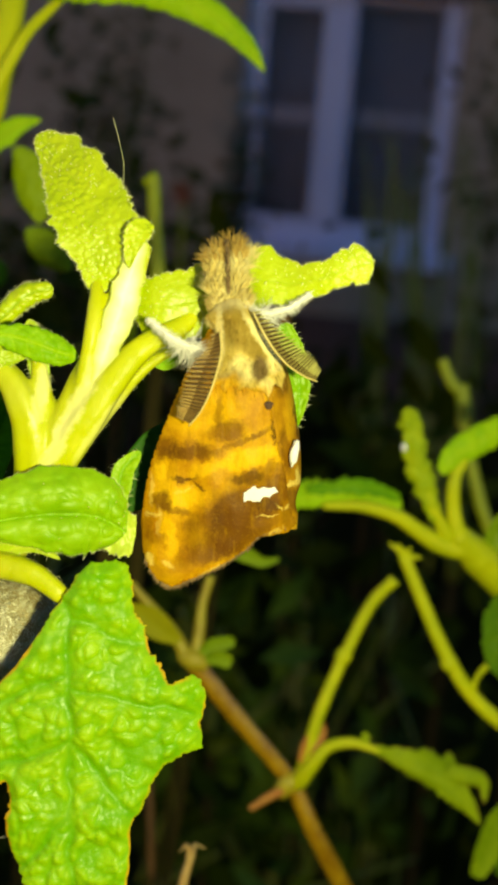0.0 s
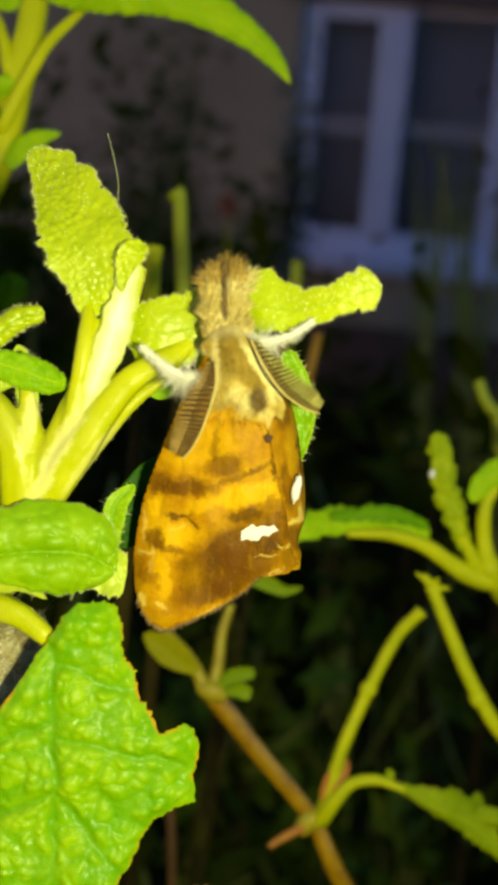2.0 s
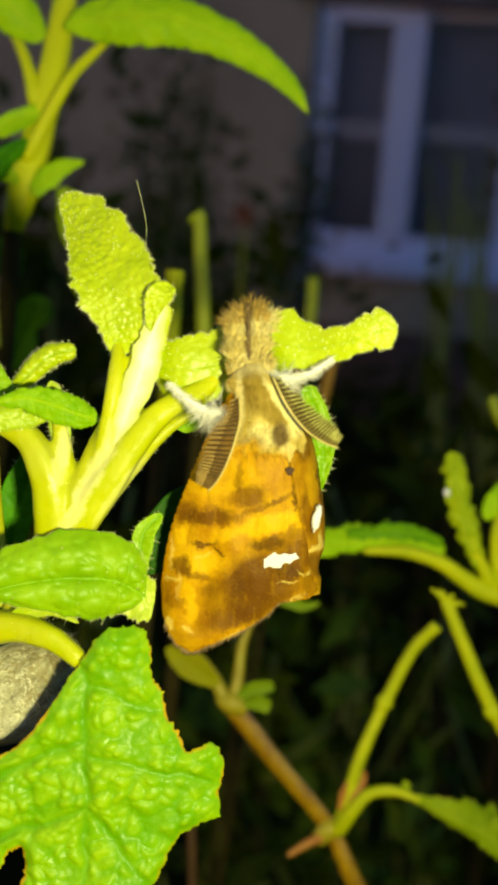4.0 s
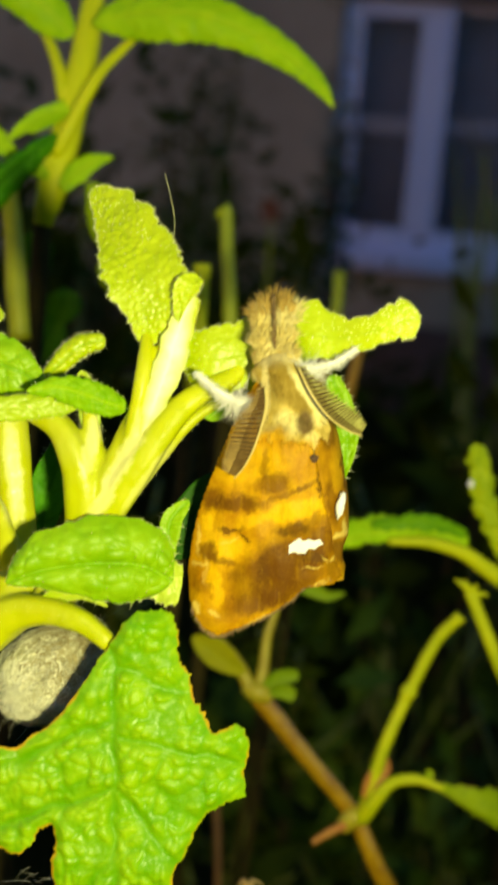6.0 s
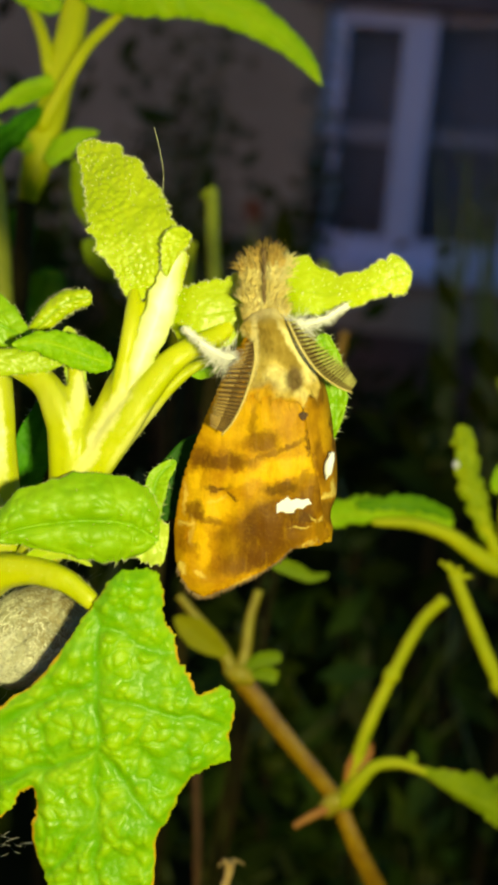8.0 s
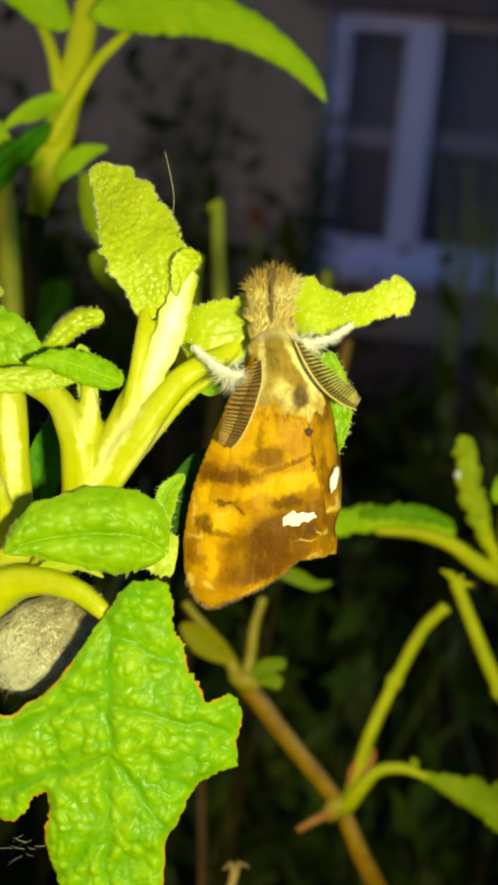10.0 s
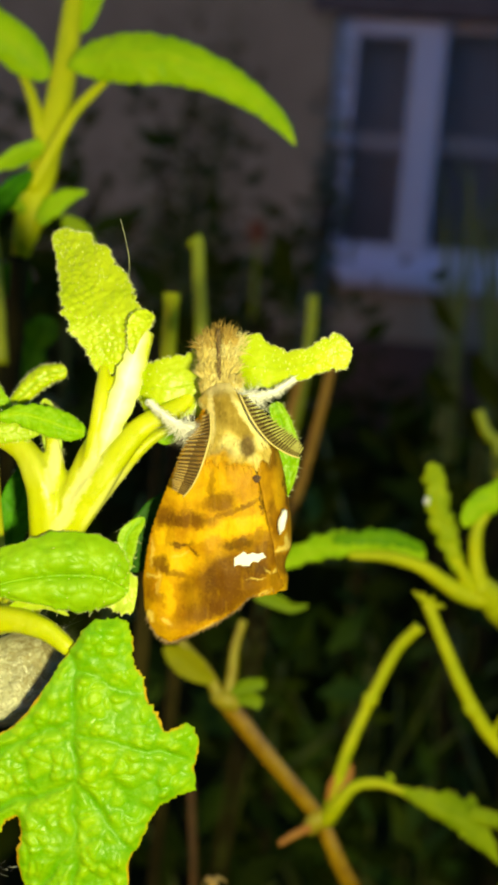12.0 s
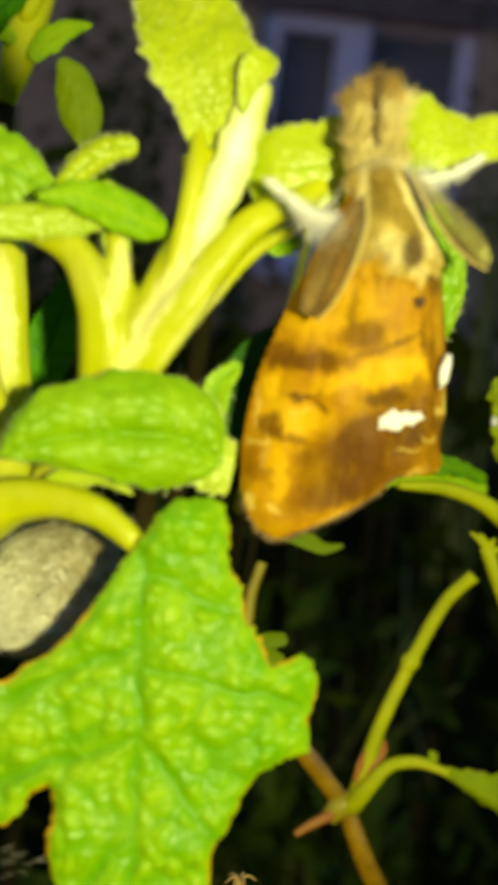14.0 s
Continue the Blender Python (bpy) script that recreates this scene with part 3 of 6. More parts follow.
def sheet(shape, height, step, thick, mapping):
    """A thin closed body over an outline in x and y: height(x, y, d) gives its z, mapping(x, y, d) its map, d the distance to the edge."""
    xs, ys = [p[0] for p in shape], [p[1] for p in shape]
    bm = bmesh.new()
    uv = bm.loops.layers.uv.new("UVMap")
    grid, info = {}, {}
    nx, ny = int((max(xs) - min(xs)) / step) + 3, int((max(ys) - min(ys)) / step) + 3
    for i in range(nx):
        for j in range(ny):
            x, y = min(xs) + (i - 1) * step, min(ys) + (j - 1) * step
            d, px, py = nearest_edge(x, y, shape)
            if not inside(x, y, shape):
                if d > step * 0.72:
                    continue
                x, y, d = px, py, 0.0
            elif d < step * 0.28:
                x, y, d = px, py, 0.0
            z = height(x, y, d)
            grid[i, j] = bm.verts.new((x, y, z)), bm.verts.new((x, y, z - thick * (0.35 + 0.65 * min(1.0, d / (3 * step)))))
            info[grid[i, j][0]] = info[grid[i, j][1]] = mapping(x, y, d)
    rim = {}
    for i, j in list(grid):
        ring = [(i, j), (i + 1, j), (i + 1, j + 1), (i, j + 1)]
        if all(k in grid for k in ring):
            if not inside(*(sum(grid[k][0].co[n] for k in ring) / 4 for n in (0, 1)), shape):
                continue
            bm.faces.new([grid[k][0] for k in ring])
            bm.faces.new([grid[k][1] for k in ring[::-1]])
            for a, b in zip(ring, ring[1:] + ring[:1]):
                if (b, a) in rim:
                    del rim[b, a]
                else:
                    rim[a, b] = True
    for a, b in rim:
        bm.faces.new((grid[b][0], grid[a][0], grid[a][1], grid[b][1]))
    for v in [v for v in bm.verts if not v.link_faces]:
        bm.verts.remove(v)
    for f in bm.faces:
        for loop in f.loops:
            loop[uv].uv = info[loop.vert]
    return bm


def round_body(bm, centre, axes, turn=0.0, rings=20, sides=24, rough=0.08, grain=0.8):
    """An uneven ellipsoid."""
    c, m = Vector(centre), Matrix.Rotation(turn, 3, "Z")
    rows = []
    for i in range(rings + 1):
        th = math.pi * i / rings
        row = []
        for j in range(sides):
            ph = 2 * math.pi * j / sides
            q = Vector((math.sin(th) * math.cos(ph), math.cos(th), math.sin(th) * math.sin(ph)))
            q = Vector((q.x * axes[0], q.y * axes[1], q.z * axes[2])) * (1 + rough * noise.noise(q * 2.3 / grain + c))
            row.append(bm.verts.new(c + m @ q))
        rows.append(row)
    for a, b in zip(rows, rows[1:]):
        for j in range(sides):
            k = (j + 1) % sides
            bm.faces.new((a[j], a[k], b[k], b[j]))
    bmesh.ops.remove_doubles(bm, verts=bm.verts, dist=1e-4)
    return bm


def down_to_earth(point, out, material, radius, parent):
    """The rest of a stem, from a point of the shoot down to the soil, drawn aside by out metres."""
    a = PLANT @ (Vector(point) * 0.001)
    foot = Vector((a.x + out[0], a.y + out[1], -0.03))
    inv = PLANT.inverted()
    pts = [a, a.lerp(foot, 0.3) + Vector((out[0] * 0.25, out[1] * 0.25, -0.05)), a.lerp(foot, 0.7) + Vector((0.01, -0.01, 0)), foot]
    # always the near-black tone, which stands in for shade below the shoot
    stem("lower_stem", [tuple((inv @ p) * 1000) for p in pts], [radius, radius * 1.3, radius * 1.7, radius * 2.2], LOWERDARK, parent, "added lower stem, shade put into its near-black colour", rows=30)


# ---- ground and house ----
def ground():
    bm = bmesh.new()
    n = 60
    rows = []
    for i in range(n + 1):
        row = []
        for j in range(n + 1):
            x, y = ((k / n * 2 - 1) for k in (i, j))
            x, y = 300 * x * abs(x) ** 1.5, 300 * y * abs(y) ** 1.5
            row.append(bm.verts.new((x, y, 0.05 * noise.noise((x * 0.8, y * 0.8, 0)) - 0.03)))
        rows.append(row)
    for a, b in zip(rows, rows[1:]):
        for j in range(n):
            bm.faces.new((a[j], b[j], b[j + 1], a[j + 1]))
    tagged(world_part("ground", bm, SOIL, None, smooth=True), "dark garden soil and rough lawn at dusk", "ground", kind="structure")


def box(bm, x0, x1, y0, y1, z0, z1, bevel=0.0):
    made = bmesh.ops.create_cube(bm, size=1.0, matrix=Matrix.LocRotScale(((x0 + x1) / 2, (y0 + y1) / 2, (z0 + z1) / 2), None, (x1 - x0, y1 - y0, z1 - z0)))
    if bevel:
        edges = list({e for v in made["verts"] for e in v.link_edges})
        bmesh.ops.bevel(bm, geom=edges, offset=bevel, segments=2, affect="EDGES")
    return bm


def house():
    """The wall's own space: x along the wall from the window's middle bar, y inwards, z up."""
    home = new("house")
    home.matrix_world = pose(0.7, 7.2, 0.0, rz=-9.0)
    tagged(home, "pebble-dashed house wall with a white window at dusk", "house")
    bm = bmesh.new()
    for x0, x1, z0, z1 in ((-7.0, -0.47, 0.55, 5.2), (0.74, 5.0, 0.55, 5.2), (-0.47, 0.74, 0.55, 0.85), (-0.47, 0.74, 2.52, 5.2)):
        box(bm, x0, x1, 0.0, 0.3, z0, z1)
    world_part("wall", bm, RENDERING, home, "brownish pebble-dash rendering")
    world_part("plinth", box(bmesh.new(), -7.0, 5.0, -0.02, 0.3, -0.2, 0.55, 0.008), PLINTH, home, "dark painted plinth")
    world_part("lintel", box(bmesh.new(), -0.62, 0.95, -0.012, 0.3, 2.342, 2.52, 0.006), LINTEL, home, "dark concrete lintel")
    bm = bmesh.new()
    v = [bm.verts.new(p) for p in ((-7.3, -0.45, 5.1), (5.3, -0.45, 5.1), (5.3, 3.2, 7.3), (-7.3, 3.2, 7.3), (-7.3, -0.45, 5.25), (5.3, -0.45, 5.25), (5.3, 3.2, 7.45), (-7.3, 3.2, 7.45))]
    for f in ((0, 1, 2, 3), (7, 6, 5, 4), (0, 4, 5, 1), (1, 5, 6, 2), (2, 6, 7, 3), (3, 7, 4, 0)):
        bm.faces.new([v[k] for k in f])
    world_part("roof", bm, SLATE, home, "dark slate roof")
    bm = bmesh.new()
    for x0, x1, y0, y1, z0, z1 in ((-2.5, 3.0, 3.2, 3.3, 0.0, 3.0), (-2.6, -2.5, 0.3, 3.3, 0.0, 3.0), (3.0, 3.1, 0.3, 3.3, 0.0, 3.0), (-2.6, 3.1, 0.3, 3.3, 2.95, 3.05), (-2.6, 3.1, 0.3, 3.3, -0.05, 0.05)):
        box(bm, x0, x1, y0, y1, z0, z1)
    world_part("room", bm, ROOM, home, "unlit room behind the glass")
    bm = bmesh.new()
    rows = []
    for i in range(81):
        x = -0.36 + i * 0.0125
        y = 0.2 + 0.012 * math.sin(i * 0.9) + 0.006 * math.sin(i * 2.3)
        rows.append([bm.verts.new((x, y + d, z)) for d, z in ((0.0, 1.02), (0.0, 2.38), (0.006, 2.38), (0.006, 1.02))])
    for p, q in zip(rows, rows[1:]):
        for k in range(4):
            bm.faces.new((p[k], q[k], q[(k + 1) % 4], p[(k + 1) % 4]))
    world_part("net_curtain", bm, CURTAIN, home, "dim blue-grey curtain drawn behind the glass", smooth=True)
    win = new("window")
    win.parent = home
    y0, y1 = 0.05, 0.12
    for name, x0, x1, z0, z1 in (("frame_side", -0.465, -0.345, 0.95, 2.335), ("frame_side", 0.632, 0.735, 0.95, 2.335), ("frame_head", -0.343, 0.15, 2.24, 2.335),
                                 ("frame_foot", -0.343, 0.63, 0.95, 1.09), ("mullion", -0.035, 0.15, 1.092, 2.238)):
        world_part(name, box(bmesh.new(), x0, x1, y0 - (0.012 if name == "mullion" else 0), y1, z0, z1, 0.008), UPVC, win)
    world_part("glazing_bar", box(bmesh.new(), -0.343, -0.037, 0.10, 0.118, 1.612, 1.71, 0.004), PALEBAR, win, "thin grey bar behind the glass")
    world_part("glazing_bar", box(bmesh.new(), 0.152, 0.63, 0.10, 0.118, 1.622, 1.72, 0.004), PALEBAR, win, "thin grey bar behind the glass")
    world_part("frame_head", box(bmesh.new(), 0.152, 0.63, 0.086, 0.12, 2.29, 2.335, 0.004), UPVC, win, "narrow recessed head of the opening sash")
    for x0, x1, z1 in ((-0.348, -0.032, 2.243), (0.147, 0.634, 2.292)):
        world_part("pane", box(bmesh.new(), x0, x1, 0.088, 0.094, 1.085, z1), GLASS, win, "dark glass pane").visible_shadow = False
    world_part("sill", box(bmesh.new(), -0.49, 0.80, -0.07, 0.16, 0.855, 0.948, 0.012), UPVC, win, "pale projecting window sill")


def sky_blocker():
    # Added out of view: keeps the bright horizon out of the window's reflection.
    home = new("unseen_sky_blocker")
    home.matrix_world = pose(-1.0, -13.0, 0.0, rz=4.0)
    tagged(home, "unseen house-shaped block, added to darken the reflection in the glass", "house")
    world_part("wall", box(bmesh.new(), -9.0, 9.0, -6.0, 0.0, -0.2, 5.6, 0.01), RENDERING, home)
    bm = bmesh.new()
    v = [bm.verts.new(p) for p in ((-9.3, 0.4, 5.55), (9.3, 0.4, 5.55), (9.3, -6.4, 5.55), (-9.3, -6.4, 5.55), (-9.3, -3.0, 8.0), (9.3, -3.0, 8.0))]
    for f in ((0, 1, 5, 4), (2, 3, 4, 5), (0, 4, 3), (1, 2, 5), (3, 2, 1, 0)):
        bm.faces.new([v[k] for k in f])
    world_part("roof", bm, SLATE, home, "dark slate roof")


PALEBAR = plain("grey_bar", (0.24, 0.28, 0.38), (0.3, 0.34, 0.44), 4.0, rough=0.5)


def flat_leaves(bm, rng, centre, spread, count, size, normal=0.6, shape=0.4):
    """Many small bent leaves about a centre, in metres."""
    for _ in range(count):
        c = Vector(centre) + Vector([rng.gauss(0, s) for s in spread])
        way = Vector((rng.uniform(-1, 1), rng.uniform(-1, 1), rng.uniform(-0.8, 0.6))).normalized()
        side = way.cross(Vector((rng.uniform(-1, 1), rng.uniform(-1, 1), 0.8))).normalized()
        up = side.cross(way)
        s = size * rng.uniform(0.6, 1.3)
        w = s * shape
        top = [c, c + way * s * 0.45 + side * w * 0.5 + up * s * 0.05, c + way * s, c + way * s * 0.45 - side * w * 0.5 + up * s * 0.05, c + way * s * 0.45 - up * s * 0.04]
        v = [bm.verts.new(p) for p in top]
        for f in ((0, 1, 4), (1, 2, 4), (2, 3, 4), (3, 0, 4)):
            bm.faces.new([v[k] for k in f])


def garden_bush(name, foot, height, spread, count, size, leafstuff, label, seed, shape=0.4):
    """A bush: tapered stems with limbs and a crown of many small leaves."""
    rng = random.Random(seed)
    root = new(name)
    root.location = foot
    tagged(root, label, "bush", "garden bushes")
    tips = []
    for _ in range(7):
        a, r = rng.uniform(0, 6.28), rng.uniform(0.2, 0.9) * spread
        tip = Vector((math.cos(a) * r, math.sin(a) * r, height * rng.uniform(0.55, 0.95)))
        mid = tip * 0.5 + Vector((rng.uniform(-0.1, 0.1), rng.uniform(-0.1, 0.1), 0.1)) * spread
        world_part("limb", tube(bmesh.new(), [Vector((0, 0, -0.03)), mid, tip], [0.012 * height, 0.004 * height], sides=6, rows=8), BARKDARK, root, smooth=True)
        tips += [mid, tip, (mid + tip) / 2]
    bm = bmesh.new()
    for k in range(count // 12):
        c = rng.choice(tips)
        flat_leaves(bm, rng, c, (spread * 0.25, spread * 0.25, height * 0.13), 12, size, shape=shape)
    tagged(world_part("crown", bm, leafstuff, root, smooth=True), kind="stuff")
    return root


def grass_tuft(foot, count, height, width, seed, material, label):
    """Bent blades that rise from one foot."""
    rng = random.Random(seed)
    bm = bmesh.new()
    for _ in range(count):
        a, lean = rng.uniform(0, 6.28), rng.uniform(0.05, 0.4)
        c = Vector((rng.gauss(0, 0.03), rng.gauss(0, 0.03), -0.03))
        h = height * rng.uniform(0.6, 1.1)
        out = Vector((math.cos(a), math.sin(a), 0))
        side = Vector((-math.sin(a), math.cos(a), 0))
        rows = []
        for k in range(7):
            s = k / 6
            p = c + Vector((0, 0, h * s)) + out * lean * h * s * s
            w = width * (1 - s ** 2) * 0.5 + 0.0002
            rows.append((bm.verts.new(p - side * w), bm.verts.new(p + out * w * 0.3), bm.verts.new(p + side * w)))
        for p, q in zip(rows, rows[1:]):
            bm.faces.new((p[0], p[1], q[1], q[0]))
            bm.faces.new((p[1], p[2], q[2], q[1]))
    ob = world_part("grass_tuft", bm, material, None, smooth=True)
    ob.location = foot
    return tagged(ob, label, "grass", "grass tufts", "stuff")


# ---- the shoot that carries the moth ----
def front_shoot():
    s = thing("hairy_shoot", (-21.4, -14.4, -1.3), "bright yellow-green hairy young shoot with pale fleshy stems", "plant")
    fused("stem", [
        ([(-21.4, -14.4, -1.3), (-18.2, -10.9, -1.8), (-15.9, -8.8, -2.3), (-15.0, -7.2, -3.6), (-14.9, -4.1, -4.8), (-15.15, -0.93, -5.0), (-15.4, 2.46, -5.0), (-15.6, 5.8, -5.2)], [1.25, 1.3, 1.5, 1.5, 1.15, 1.15, 1.2, 1.0]),
        ([(-14.8, -6.9, -3.4), (-15.1, -4.4, -3.0), (-15.7, -2.1, -1.8), (-16.9, -0.6, -0.8), (-18.5, -0.2, -0.3), (-20.7, -0.3, -0.3)], [0.9, 0.65, 0.6, 0.6, 0.55, 0.5]),
        ([(-15.9, -8.8, -2.3), (-14.1, -8.0, -1.6), (-12.3, -7.9, -0.8), (-10.9, -8.2, -0.2), (-9.7, -8.9, 0.1), (-8.9, -9.6, 0.2)], [1.45, 1.1, 0.87, 0.75, 0.62, 0.5])], FLESH, s, "thick pale yellow-green stem with two petioles")
    fork = [
        ([(-13.0, -8.2, -3.3), (-10.8, -4.6, -2.3), (-9.1, -1.5, -1.3), (-7.7, 1.5, -0.8), (-6.2, 4.5, -0.4), (-4.9, 7.8, -0.3), (-4.3, 9.5, -0.3)], [1.2, 1.4, 1.3, 1.05, 0.88, 0.8, 0.6]),
        ([(-9.8, -3.2, -1.6), (-8.0, -0.8, -0.5), (-6.1, 1.9, 0.0), (-4.3, 3.8, 0.2), (-2.1, 5.0, -0.3), (-0.8, 6.3, -0.8)], [1.0, 1.0, 0.85, 0.72, 0.6, 0.5]),
        ([(-8.8, -2.4, -1.5), (-6.4, 0.5, -1.1), (-4.4, 2.7, -1.3), (-2.4, 3.9, -1.6)], [0.6, 0.5, 0.4, 0.3])]
    stalks = [
        ([(-10.8, -4.6, -2.3), (-10.5, -1.9, -1.1), (-10.8, 0.5, -0.7), (-11.9, 2.5, -0.7), (-14.2, 3.5, -1.3), (-15.9, 3.8, -1.7)], [1.15, 1.1, 0.95, 0.75, 0.5, 0.35]),
        ([(-10.0, -3.6, -1.8), (-9.8, -0.2, -1.0), (-10.0, 2.3, -1.1), (-10.4, 4.9, -1.3)], [0.8, 0.68, 0.5, 0.3]),
        ([(-8.0, 0.4, -0.3), (-7.4, 3.0, 0.3), (-7.0, 5.0, 0.4), (-6.8, 6.5, 0.0), (-6.8, 7.5, -0.5), (-6.9, 8.6, -1.1)], [0.5, 0.45, 0.45, 0.44, 0.34, 0.2])]
    fused("stem", fork + stalks, FLESH, s, "forked fleshy yellow-green stem")
    leaf("inner_face", [(-7.3, 1.2, 0.3), (-6.8, 2.3, 0.45), (-6.2, 3.7, 0.62), (-5.4, 5.9, 0.55), (-4.9, 7.5, 0.5), (-4.5, 8.7, 0.5), (-4.2, 9.5, 0.4)], [0.05, 0.38, 0.72, 0.88, 0.78, 0.66, 0.42], [0.05, 0.34, 0.62, 0.8, 0.7, 0.56, 0.37],
         WHITELEAF, s, "whitish grooved inner face of the stem", cup=0.05, veins=0, thick=0.5, ragged=0.2, seed=1.4, rows=90, cols=26, hairs=120, hair_length=0.25)
    leaf("leaf", [(-13.6, -8.3, -1.3), (-12.0, -7.2, -0.8), (-10.6, -6.9, -0.5), (-9.1, -7.6, -0.3)], [0.37, 0.61, 0.49, 0.09], [0.24, 0.37, 0.30, 0.06], SHOOT, s, seed=1.1, hairs=40)
    # upright puckered leaf
    leaf("leaf", [(-6.8, 6.8, -0.3), (-6.8, 8.3, 0.1), (-7.1, 10.2, 0.1), (-7.7, 12.3, -0.7), (-8.7, 14.3, -1.9), (-10.1, 15.9, -2.9)], [0.43, 1.04, 1.95, 1.83, 1.34, 0.45], [0.7, 2.1, 2.7, 2.25, 1.64, 0.6],
         YOUNG, s, "puckered bright yellow-green young leaf", cup=0.1, pucker=0.095, cell=0.44, teeth=11, tooth=0.1, ragged=0.15, veins=0, rows=130, cols=56, seed=2.0, wave=0.05, hairs=620, hair_length=0.3, fuzz=240)
    leaf("leaf", [(-5.0, 8.0, 0.6), (-4.7, 9.0, 0.8), (-4.3, 9.8, 0.9), (-3.8, 10.4, 0.5)], [0.15, 0.6, 0.85, 0.4], [0.1, 0.3, 0.5, 0.3], YOUNG, s, pucker=0.1, cell=0.34, ragged=0.2, veins=0, seed=2.4, rows=40, cols=24, hairs=60, hair_length=0.3)
    # the leaf under the moth's head
    leaf("leaf", [(-4.9, 6.0, -0.5), (-3.5, 6.0, 0.1), (-1.7, 6.2, 0.1), (0.3, 6.8, 0.2), (1.8, 7.2, 0.9), (3.7, 7.0, 1.3), (5.2, 7.2, 1.9), (6.4, 7.6, 2.2), (7.1, 7.8, 2.3), (7.9, 8.0, 2.3)],
         [1.38, 1.74, 1.98, 1.98, 1.86, 1.26, 0.84, 0.99, 1.14, 0.78], [1.20, 1.80, 1.98, 1.80, 1.56, 1.14, 0.84, 0.93, 1.02, 0.78], YOUNG, s, "yellow-green young leaf clasped by the moth", cup=-0.12, pucker=0.05, ragged=0.24, cell=0.5, teeth=16, tooth=0.1, veins=0, rows=120, cols=44, seed=3.0, hairs=520, hair_length=0.28, fuzz=340)
    leaf("leaf", [(3.4, 5.1, -1.8), (4.0, 3.4, -2.0), (4.3, 1.4, -2.1), (4.1, -0.8, -2.3)], [0.44, 0.69, 0.63, 0.09], [0.44, 0.69, 0.63, 0.09], GREEN, s, pucker=0.15, cell=0.6, teeth=8, seed=3.6, hairs=60)
    leaf("leaf", [(-4.1, 3.6, -1.8), (-3.2, 3.2, -1.7), (-2.2, 3.3, -1.7)], [0.31, 0.68, 0.25], [0.31, 0.62, 0.25], GREEN, s, seed=3.8)
    # leaf beside the moth's wing
    leaf("leaf", [(-14.4, -6.1, 1.1), (-12.6, -5.45, 1.0), (-9.85, -5.1, 0.7), (-7.5, -5.2, 0.2), (-6.4, -5.6, 0.0), (-5.5, -6.2, -0.3)], [0.3, 1.9, 2.55, 2.4, 1.7, 0.25], [0.2, 1.0, 1.95, 2.3, 2.0, 1.0],
         GREEN, s, "green folded leaf with a hairy margin", cup=-0.12, bulge=0.2, pucker=0.15, cell=0.78, ragged=0.1, veins=0, rows=110, cols=52, seed=4.0, hairs=300, hair_length=0.24, fuzz=24)
    leaf("leaf", [(-7.2, -6.1, -0.8), (-6.4, -6.2, -0.5), (-5.7, -6.3, -0.4), (-5.0, -6.4, -0.5)], [0.49, 1.04, 1.22, 1.04], [0.49, 1.04, 1.22, 1.16], PALELEAF, s, "crumpled pale leaf tip", pucker=0.1, cell=0.55, ragged=0.12, wave=0.12, veins=0, seed=4.4, rows=40, cols=24, hairs=70, hair_length=0.25)
    leaf("leaf", [(-5.9, -5.1, -3.1), (-4.7, -3.8, -3.1), (-3.3, -2.2, -3.5), (-2.0, -1.2, -4.3)], [0.44, 1.57, 1.76, 1.25], [0.44, 1.44, 1.57, 1.25], SHADELEAF, s, "small green leaf, shade put into its dark colour", pucker=0.1, cell=0.7, seed=4.8)
    leaf("leaf", [(-5.6, -5.1, -2.6), (-5.9, -4.1, -2.5), (-5.7, -2.9, -2.5), (-4.7, -1.9, -2.7)], [0.13, 0.44, 0.56, 0.25], [0.13, 0.63, 0.75, 0.25], GREEN, s, pucker=0.1, cell=0.6, seed=4.9, teeth=6, hairs=20)
    # left leaves
    leaf("leaf", [(-23.9, 6.0, -2.3), (-20.4, 6.4, -1.7), (-16.9, 6.3, -1.3), (-14.5, 5.7, -1.3), (-12.5, 4.6, -1.5)], [1.55, 1.85, 1.79, 1.55, 0.19], [1.75, 2.35, 2.4, 1.8, 0.35],
         GREEN, s, "broad green leaf with sunken veins", cup=-0.15, pucker=0.2, cell=1.0, teeth=10, rows=70, cols=32, seed=5.0, hairs=100, hair_length=0.3)
    leaf("leaf", [(-23.2, 2.4, 0.3), (-19.5, 2.8, 0.7), (-16.5, 3.15, 0.8), (-13.6, 3.4, 0.4), (-11.6, 3.6, 0.0), (-10.4, 3.6, -0.4)], [0.55, 0.72, 0.7, 0.75, 0.7, 0.2], [0.6, 0.6, 0.6, 0.7, 0.7, 0.2],
         SHOOT, s, "pale folded leaf margin", cup=-0.2, pucker=0.12, cell=0.62, ragged=0.2, veins=0, rows=80, cols=24, seed=5.4, hairs=130, hair_length=0.3, fuzz=60)
    leaf("leaf", [(-13.2, 4.3, 0.9), (-11.6, 4.5, 0.8), (-10.2, 4.1, 0.4), (-8.9, 3.6, -0.1), (-7.8, 3.3, -0.6)], [0.2, 0.6, 0.85, 0.85, 0.2], [0.2, 0.7, 0.85, 0.8, 0.2],
         BROADTOP, s, "small folded green leaf", cup=-0.3, pucker=0.14, cell=0.6, ragged=0.18, rows=50, cols=24, seed=5.5, hairs=22, hair_length=0.3)
